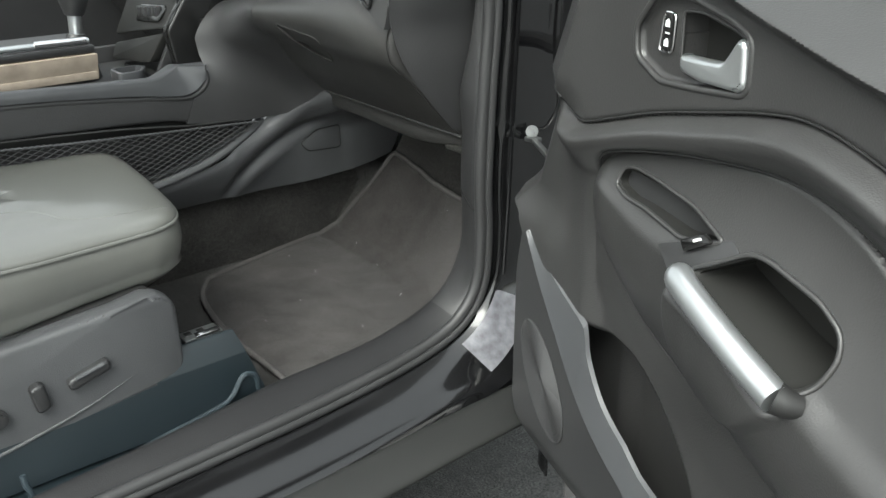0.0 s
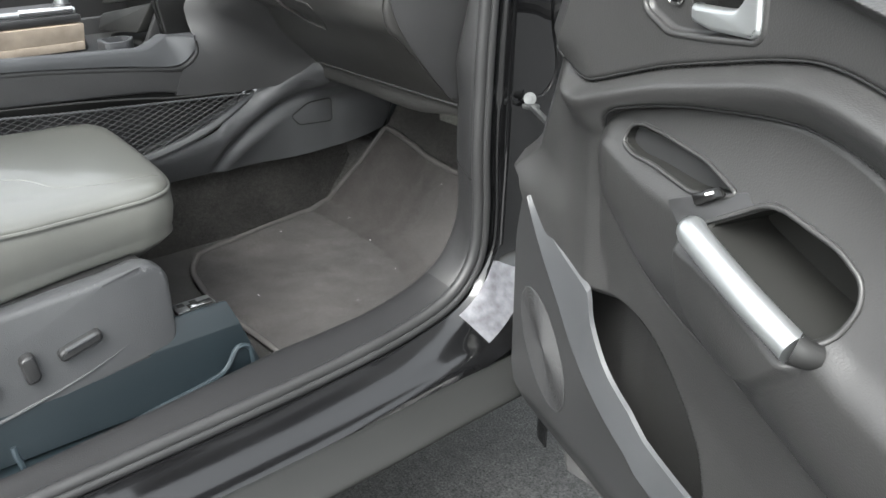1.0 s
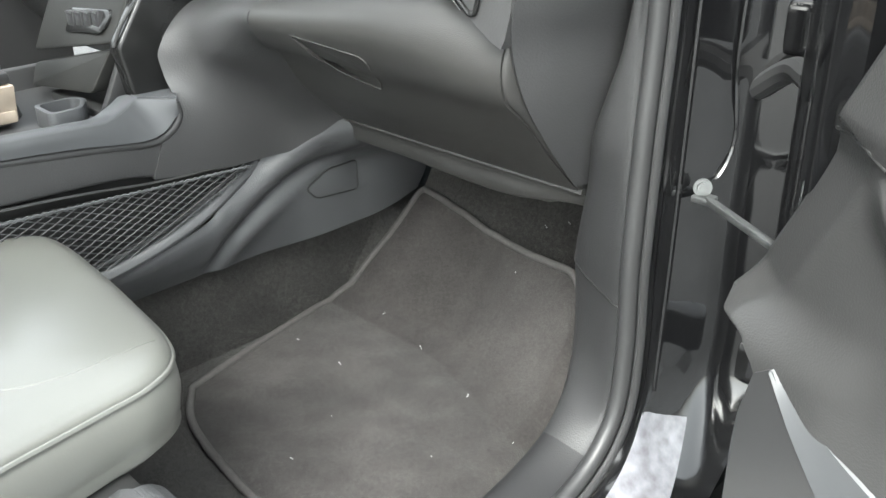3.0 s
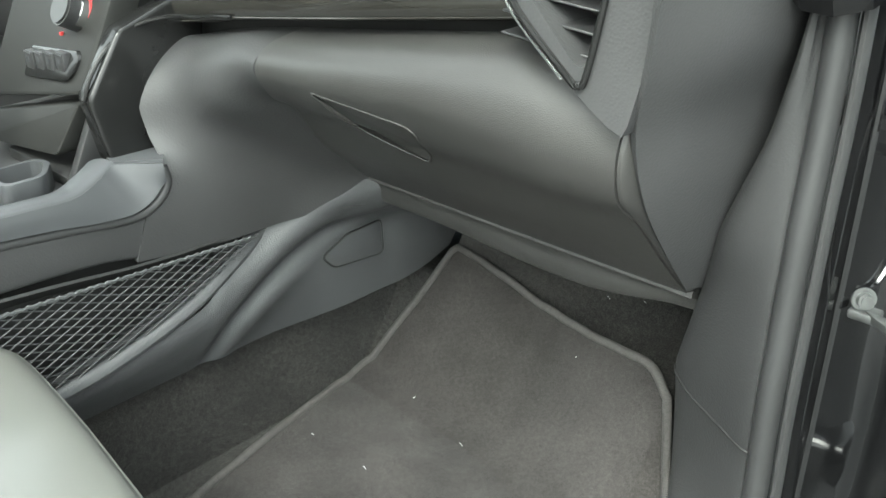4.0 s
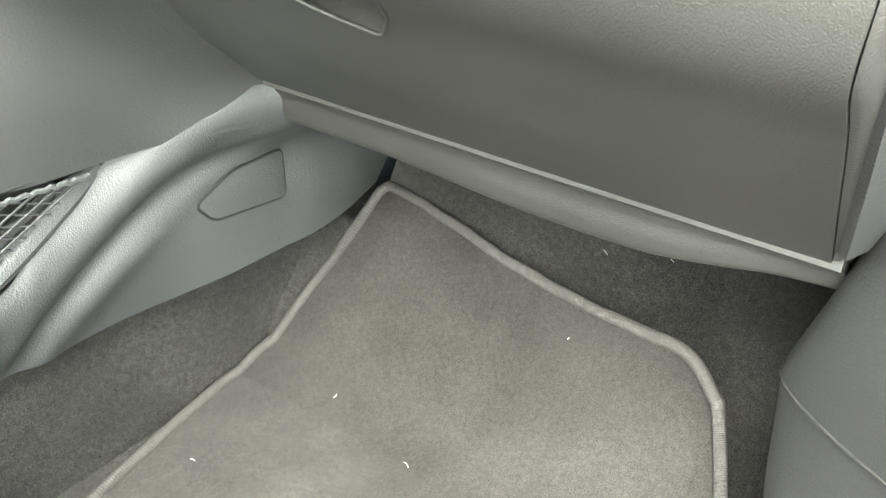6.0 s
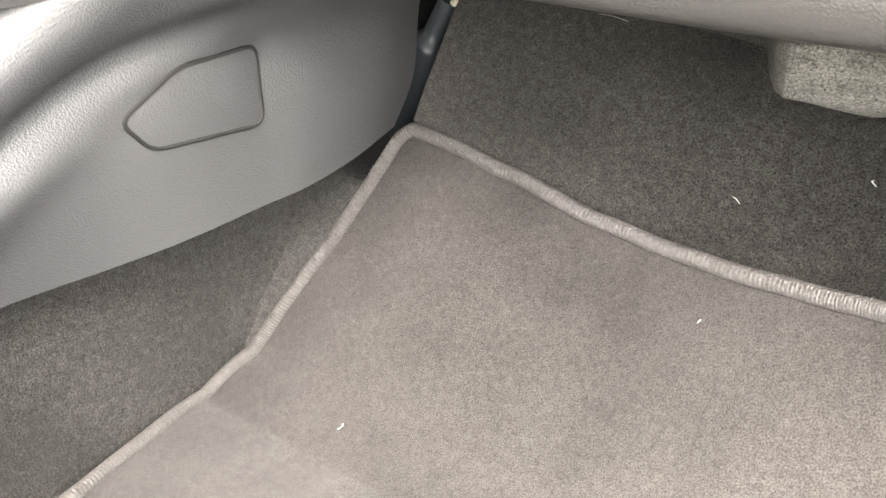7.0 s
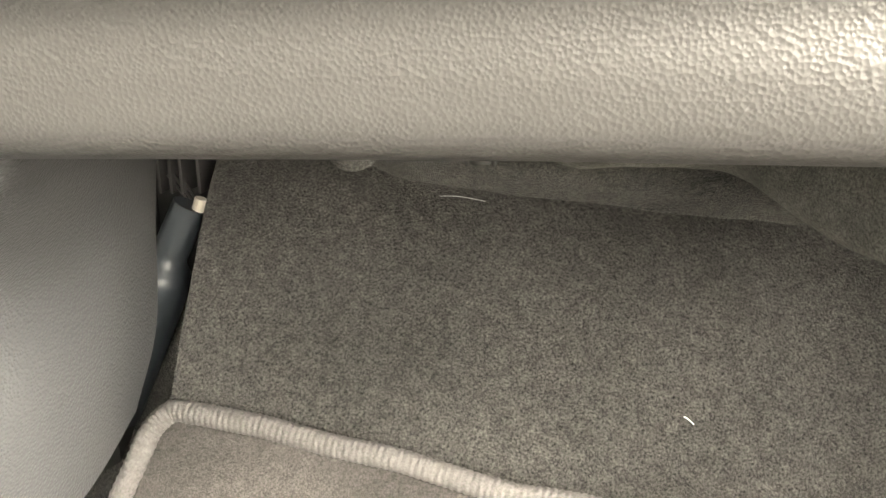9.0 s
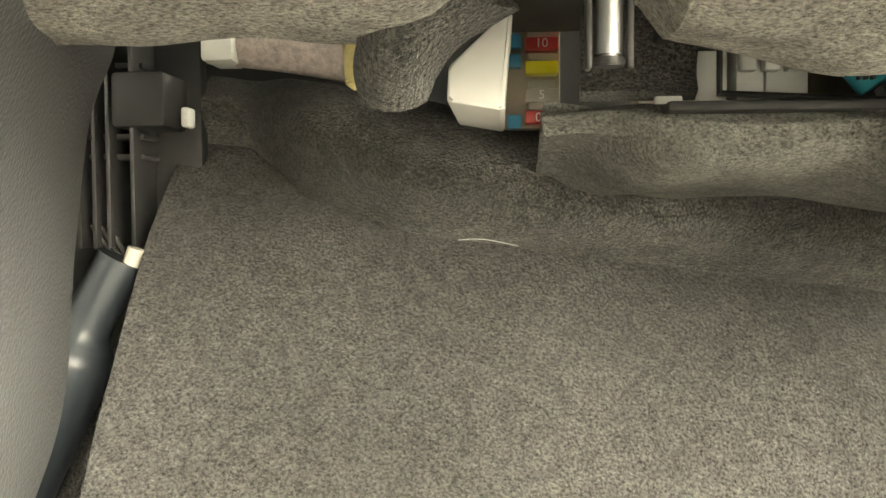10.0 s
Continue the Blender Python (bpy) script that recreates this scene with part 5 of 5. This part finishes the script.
part("grab_bar_end", tube([D(0.6030, 0.1672, 0.7703), D(0.6085, 0.163, 0.7685), D(0.6140, 0.155, 0.7665)], lambda t: 0.0120 - 0.003 * t, 16, 12), DARK, door)
# Matt black tube stands in for the shade below the grab bar.
part("grab_painted_shadow", tube([D(0.478, 0.152, 0.790), D(0.53, 0.160, 0.778), D(0.60, 0.161, 0.757)], 0.0028, 8, 30), DARK, door)

# map pocket: front wall with the loudspeaker, and its bevelled rim
wall_top = lambda u: np.where(u < 0.136, np.interp(u, (0.100, 0.104, 0.108, 0.113, 0.122, 0.136), (0.52, 0.565, 0.60, 0.655, 0.695, 0.706)), rim_out(u))
wall_low = lambda u: np.interp(u, (0.100, 0.1025, 0.106, 0.119, 0.147, 0.203, 0.26, 0.40, 0.95), (0.515, 0.500, 0.487, 0.448, 0.428, 0.413, 0.407, 0.39, 0.38))
wu = np.concatenate([np.linspace(0.100, 0.15, 40), np.linspace(0.153, 0.95, 90)])
g = []
for k in np.linspace(0, 1, 40):
    z = wall_low(wu) + (wall_top(wu) - wall_low(wu)) * k
    w = 0.1205 - 0.012 * (1 - ease(wu, 0.100, 0.112)) - 0.02 * (1 - ease(z, 0.39, 0.45))
    g.append(np.stack([wu, -w, z], axis=1))
pocket = part("pocket_wall", grid_mesh(g, 0.002), SMOOTH, door, "smooth front wall of the map pocket")
g = []
for u in np.concatenate([np.linspace(0.137, 0.36, 60), np.linspace(0.37, 0.95, 30)]):
    lo, hi = float(rim_out(u)), float(rim_in(u))
    g.append([D(u, w, lo + (hi - lo) * t) for t, w in ((0.0, 0.1200), (0.02, 0.1225), (0.5, 0.1195), (0.95, 0.1165), (1.0, 0.1120))])
part("pocket_rim", grid_mesh(g, -0.002), TRIM_LIGHT, pocket, "pale bevelled rim of the map pocket", sharp=0.4)
SC, SU, SZ = (0.1905, 0.533), 0.046, 0.064
lean = 0.030
sp = part("speaker_grille", disc((0, 0, 0), (0, 0, 1), 1, 0.0016, 64, 0), SMOOTH, pocket, "ringed oval speaker grille")
for v in sp.data.vertices:
    x, y, h = v.co
    v.co = D(SC[0] + SU * x - lean * y, 0.1208 + h, SC[1] + SZ * y)
bm = bmesh.new()
for k in range(20):
    r = 1.0 - k * 0.048
    pts = [D(SC[0] + SU * r * math.cos(a) - lean * r * math.sin(a), 0.1216, SC[1] + SZ * r * math.sin(a)) for a in np.linspace(0, 2 * math.pi, 61)]
    t2 = tube(pts, 0.0009 if k else 0.0014, 5)
    me = bpy.data.meshes.new("t")
    t2.to_mesh(me)
    bm.from_mesh(me)
    bpy.data.meshes.remove(me)
    t2.free()
part("grille_ring", bm, SMOOTH, sp)

# shell, edge, seal and window rail
shell = [[D(u, w, z) for u, w in ((0.135, 0.075), (0.10, 0.068), (0.06, 0.03), (0.05, -0.01), (0.4, -0.035), (0.9, -0.03), (1.05, 0.0), (1.06, 0.08))] for z in (0.34, 0.5, 0.75, 0.9, 1.0)]
part("outer_shell", sheet(shell, 50, 16, 0.003), PAINT, door, "glossy black door shell")
part("door_edge_seal", tube([D(0.112 + 0.3 * max(z - 0.74, 0), 0.076, z) for z in np.linspace(0.44, 1.0, 20)], 0.006, 8, 50), RUBBER, door, "rubber seal along the door edge")
part("window_ledge", box(0.30, 1.02, -0.06, 0.02, 1.035, 1.05, 0.004), RUBBER, door)
glass = bpy.data.materials.new("window_glass")
glass.use_nodes = True
gb = glass.node_tree.nodes["Principled BSDF"]
gb.inputs["Base Color"].default_value = (0.9, 0.95, 0.93, 1)
gb.inputs["Roughness"].default_value = 0.02
gb.inputs["Transmission Weight"].default_value = 1.0
pane = part("window_pane", sheet([[D(u, 0.03 - 0.1 * k, 1.03 + 0.42 * k) for u in (0.33 + 0.3 * k, 0.6 + 0.15 * k, 1.0)] for k in (0, 0.5, 1)], 8, 8, 0.003), glass, door)
pane.visible_shadow = False

# ---- under the dashboard ----
hush = empty("footwell_cover", "black felt cover under the dashboard", "felt cover")


def felt_z(x, y):
    arch = step(x, 0.258, 0.276) * (1 - step(x, 0.300, 0.310))
    return 0.7055 + 0.0025 * noise.noise((x * 35, y * 30, 1)) * (1 - arch) - (0.010 - 0.0095 * arch) * step(y, 0.42, 0.49) - 0.0075 * step(y, 0.46, 0.50) * step(x, 0.305, 0.345)


def felt_front(x):
    return lerp(x, (0.13, 0.17, 0.235, 0.247, 0.258, 0.275, 0.30, 0.32, 0.60), (0.505, 0.500, 0.492, 0.492, 0.490, 0.495, 0.50, 0.503, 0.505))


g = []
for j in range(30):
    row = []
    for x in np.linspace(0.145, 0.60, 90):
        y = 0.405 + (felt_front(x) - 0.405) * j / 29
        row.append((x, y, felt_z(x, y)))
    g.append(row)
part("felt_panel", grid_mesh(g, -0.006), FELT_BRIGHTENED, hush)
rows = [[(0.2480, 0.488, 0.7045), (0.2620, 0.484, 0.7045), (0.2775, 0.492, 0.7045)], [(0.2503, 0.492, 0.6970), (0.2580, 0.488, 0.6970), (0.2655, 0.494, 0.6990)], [(0.2505, 0.495, 0.6905), (0.2545, 0.491, 0.6900), (0.2590, 0.496, 0.6920)], [(0.2512, 0.498, 0.6855), (0.2540, 0.496, 0.6845), (0.2568, 0.498, 0.6860)]]
part("felt_tab", sheet(rows, 16, 20, 0.006), FELT, hush, "hanging felt tab")


def lump(x, k):
    """Felt curling down in front of the opening on the sill side."""
    near = step(x, 0.365, 0.41)
    deep = [(0.566, 0.6885), (0.557, 0.688), (0.551, 0.684), (0.549, 0.679), (0.556, 0.671), (0.600, 0.665), (0.66, 0.664)]
    hang = [(0.484, 0.688), (0.474, 0.684), (0.469, 0.672), (0.472, 0.658), (0.492, 0.653), (0.54, 0.655), (0.65, 0.660)]
    hang = [(y + 0.03 * step(x, 0.44, 0.50), z + 0.022 * step(x, 0.44, 0.50)) for y, z in hang]
    y, z = spline([(a[0] * (1 - near) + b[0] * near, a[1] * (1 - near) + b[1] * near) for a, b in zip(deep, hang)], 31)[k]
    y += (1 - step(x, 0.284, 0.325)) * (0.012 + 0.055 * step(k, 6, 22))
    return (x, y + 0.004 * noise.noise((x * 30, k * 0.2, 3)), z + 0.003 * noise.noise((x * 40, k * 0.3, 7)))


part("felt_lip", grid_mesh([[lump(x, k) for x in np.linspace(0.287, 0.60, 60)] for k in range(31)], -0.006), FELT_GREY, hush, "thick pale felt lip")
bm = grid_mesh([[(x, 0.562 + 0.003 * math.sin(k), 0.690 + 0.025 * k / 5) for x in np.linspace(0.297, 0.328, 8)] for k in range(6)], -0.005)
part("felt_post", bm, FELT, hush)

insul = empty("bulkhead_insulation", "dark felt insulation above the toe carpet", "felt insulation")


def insul_point(x, k):
    """From the seam on the toe carpet up to the openings under the dashboard."""
    seam_z = lerp(x, (0.15, 0.185, 0.21, 0.24, 0.27, 0.33, 0.45, 0.6), (0.693, 0.690, 0.668, 0.658, 0.653, 0.645, 0.632, 0.62))
    seam_y = lerp(seam_z, (0.61, 0.65, 0.69), (0.575, 0.610, 0.655)) + 0.2 * (min(x, 0.42) - 0.2)
    top_z = lerp(x, (0.15, 0.20, 0.235, 0.26, 0.283, 0.30, 0.6), (0.706, 0.705, 0.698, 0.6915, 0.6865, 0.685, 0.683))
    t = k / 14
    y = seam_y + 0.004 - 0.014 * math.sin(math.pi * t) + 0.012 * t
    return (x, y - 0.012 * t + 0.003 * noise.noise((x * 30, t * 4, 4)), seam_z - 0.004 + (top_z - seam_z + 0.004) * t + 0.002 * noise.noise((x * 50, t * 6, 9)))


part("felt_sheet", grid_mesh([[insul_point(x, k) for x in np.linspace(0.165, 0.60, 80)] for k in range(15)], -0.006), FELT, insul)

part("lower_edge", tube([Vector(insul_point(x, 0)) + Vector((0, -0.003, 0.002)) for x in np.linspace(0.17, 0.60, 70)], 0.0022, 6), FELT, insul, "rolled lower edge of the insulation")
part("loose_thread", tube([(0.262, 0.597, 0.651), (0.270, 0.596, 0.6512), (0.281, 0.597, 0.649)], 0.00009, 5, 10), PRINT, insul, "loose pale thread")

fuse_box = empty("fuse_box", "white fuse box with coloured blade fuses", "fuse box")
FY = 0.612
part("housing", prism(rounded([(0.2610, 0.6895), (0.2765, 0.6868), (0.2785, 0.7130), (0.2750, 0.7115), (0.2615, 0.6990)], 0.0015), "y", FY - 0.058, FY + 0.05, 0.0010), WHITE, fuse_box)
part("fuse_base", box(0.2765, 0.2952, FY + 0.004, FY + 0.04, 0.6875, 0.728, 0.0008), TAN, fuse_box)
for k, (m, txt) in enumerate(((RED, "10"), (FUSE_BODY, "5"), (YELLOW, "20"), (RED, "10"), (FUSE_BODY, "5"))):
    z = (0.6908, 0.6978, 0.7068, 0.7145, 0.7215)[k]
    fz = part("fuse", box(0.2835, 0.2942, FY - 0.003, FY + 0.006, z - 0.0021, z + 0.0021, 0.0004), m, fuse_box, {RED: "red blade fuse", YELLOW: "yellow blade fuse", FUSE_BODY: "smoky grey blade fuse"}[m])
    if txt != "20":
        cu = bpy.data.curves.new("fuse_number", "FONT")
        cu.body, cu.size, cu.align_x, cu.align_y, cu.extrude = txt, 0.0042, "CENTER", "CENTER", 0.00005
        tob = new("t", cu)
        bpy.context.view_layer.update()
        me = bpy.data.meshes.new_from_object(tob.evaluated_get(bpy.context.evaluated_depsgraph_get()))
        bpy.data.objects.remove(tob)
        me.transform(pose(0.2888, FY - 0.0032, z, 90, 180 if k == 0 else 0, 0))
        me.materials.append(PRINT)
        nb = new("fuse_number", me)
        nb.parent = fz
    part("fuse_gap", box(0.2845, 0.2932, FY - 0.001, FY + 0.006, z + 0.0024, z + 0.0050, 0.0003), FUSE_BODY, fuse_box)
for k in range(4):
    z = (0.6895, 0.7095, 0.7158, 0.7212)[k]
    part("mini_fuse", box(0.2775, 0.2822, FY - 0.001, FY + 0.006, z - 0.0022, z + 0.0022, 0.0004), BLUE, fuse_box, "small blue fuse")

pin = empty("trim_fastener", "grey barrel fastener with black flange and yellow ring", "fastener")
PC = (0.2945, 0.474)
part("flange", disc((*PC, 0.7030), (0, 0, 1), 0.0046, 0.002, 24), DARK, pin)
part("ring", disc((*PC, 0.7000), (0, 0, 1), 0.0027, 0.0022, 24, 0.0003), YELLOW, pin, "yellow ring")
part("barrel", disc((*PC, 0.6935), (0, 0, 1), 0.0025, 0.0125, 24, 0.0008), STEEL, pin)
for s in (-1, 1):
    part("guide", box(PC[0] + s * 0.0036 - 0.0006, PC[0] + s * 0.0036 + 0.0006, PC[1] - 0.002, PC[1] + 0.002, 0.6855, 0.7035, 0.0004), DARK, pin)
part("foot", disc((*PC, 0.6868), (0, 0, 1), 0.0031, 0.0016, 24, 0.0004), DARK, pin)

pad = empty("foam_strip", "pale pinkish foam strip behind the felt", "foam strip")
part("strip", tube([(0.165, 0.645, 0.724), (0.20, 0.64, 0.719), (0.235, 0.635, 0.712)], 0.0085, 12, 24), FOAM, pad)
part("strip_clip", box(0.168, 0.180, 0.630, 0.65, 0.714, 0.732, 0.002), WHITE, pad)
tab = empty("foam_tab", "folded yellow foam tab", "foam tab")
part("tab", prism(rounded([(0.2375, 0.7010), (0.2380, 0.6905), (0.2455, 0.6940), (0.2480, 0.7010), (0.2425, 0.7045)], 0.002), "y", 0.528, 0.540, 0.001), YELLOW_FOAM, tab)

conn = empty("white_connector", "row of white cable connectors in the felt opening", "connector")
for k, (a, b) in enumerate(((0.317, 0.3245), (0.3255, 0.337), (0.3385, 0.346), (0.347, 0.3585))):
    part("connector_shell", box(a, b, 0.560 + 0.003 * (k % 2), 0.59, 0.6885, 0.7035, 0.0008), WHITE, conn)
for k in range(3):
    part("latch", box(0.339 + 0.006 * k, 0.343 + 0.006 * k, 0.556, 0.561, 0.697, 0.702, 0.0005), WHITE, conn)
part("slot_back", box(0.316, 0.42, 0.592, 0.596, 0.682, 0.722, 0.0005), BEIGE, conn, "pale wall behind the connectors")
# Dark strip in place of the shade the felt throws over the slot.
part("slot_painted_shade", box(0.316, 0.44, 0.55, 0.58, 0.7045, 0.7125, 0.001), DARK, conn)
part("ledge", box(0.318, 0.42, 0.545, 0.60, 0.6855, 0.688, 0.0005), DARK, conn)
tq = empty("turquoise_connector", "turquoise cable connector with black tail", "connector")
part("plug", tube([(0.3655, 0.555, 0.7005), (0.3715, 0.552, 0.6915)], 0.0042, 12), TEAL_BRIGHT, tq)
for k in range(3):
    part("stripe", box(0.3655 + 0.0017 * k, 0.3662 + 0.0017 * k, 0.5465, 0.549, 0.693, 0.6985, 0.0002), DARK, tq)
part("tail", tube([(0.3715, 0.552, 0.6915), (0.375, 0.552, 0.687)], 0.0036, 10), DARK, tq)
part("tag", disc((0.3755, 0.549, 0.688), (0, -1, 0), 0.0028, 0.004), YELLOW, tq, "yellow tag")
part("opening_frame", tube([(0.332, 0.5515, 0.718), (0.332, 0.551, 0.6905), (0.36, 0.549, 0.6885), (0.405, 0.547, 0.686), (0.412, 0.547, 0.694)], 0.0011, 6), DARK, hush)

bracket = empty("heater_bracket", "black ribbed plastic bracket beside the heater", "bracket")
# Plain dark box added to block sky showing behind the pod.
part("heater_leak_block", box(-0.10, 0.112, 0.585, 0.72, 0.50, 0.86, 0.01), DARK, bracket)
part("plate", box(0.118, 0.168, 0.632, 0.640, 0.60, 0.74, 0.002), DARK, bracket)
part("block", box(0.1435, 0.1625, 0.610, 0.634, 0.689, 0.708, 0.002), DARK, bracket)
for z in (0.6795, 0.6865, 0.711):
    part("rib", box(0.131, 0.152, 0.618, 0.634, z - 0.001, z + 0.001, 0.0005), SMOOTH, bracket)
for x in (0.131, 0.1365, 0.1415, 0.150):
    part("upright", box(x - 0.0008, x + 0.0008, 0.612, 0.634, 0.648, 0.722, 0.0005), SMOOTH, bracket)
for k in range(3):
    part("brace", tube([(0.1335 + 0.003 * k, 0.616, 0.656), (0.1425 + 0.002 * k, 0.616, 0.644)], 0.0008, 6), SMOOTH, bracket)
part("clip", box(0.1635, 0.1665, 0.622, 0.63, 0.690, 0.697, 0.001), WHITE, bracket)
hose_t = empty("heater_hose", "blue-grey drain hose with a white clip", "hose")
part("hose", tube([(0.100, 0.60, 0.545), (0.117, 0.60, 0.580), (0.129, 0.60, 0.604), (0.139, 0.60, 0.624), (0.150, 0.602, 0.645)], lambda t: 0.0142 - 0.0062 * step(t, 0.62, 0.74), 16, 40), HOSE, hose_t)
part("clip", tube([(0.1530, 0.600, 0.641), (0.1560, 0.600, 0.6485)], 0.0028, 10), FUSE_BODY, hose_t, "pale clip")

# stray lint on mat, carpet and trim
bm = bmesh.new()
random.seed(11)
bpy.context.view_layer.update()
spots = [(0.366, 0.579), (0.379, 0.498), (0.30, 0.40), (0.42, 0.36), (0.25, 0.30), (0.47, 0.25), (0.33, 0.22), (0.20, 0.42), (0.44, 0.53), (0.52, 0.33), (0.16, 0.30), (0.36, 0.14)]
for x, y in spots:
    z = max(carpet(x, y), mat_z(x, y) + 0.003 if y < 0.545 else 0) + 0.0035
    a, size = random.uniform(0, 6.28), random.choice((0.0008, 0.0012, 0.003))
    bar = tube([(x, y, z), (x + size * math.cos(a), y + size * math.sin(a) * 0.7, z + 0.0012 + size * 0.4), (x + size * 1.4 * math.cos(a + 0.5), y + size * 1.4 * math.sin(a + 0.5) * 0.7, z + 0.0015 + size * 0.6)], 0.00022, 5, 6)
    me = bpy.data.meshes.new("t")
    bar.to_mesh(me)
    bm.from_mesh(me)
    bpy.data.meshes.remove(me)
    bar.free()
tagged(part("lint", bm, PRINT), "stray white lint on the mat and carpet", "lint", kind="stuff")
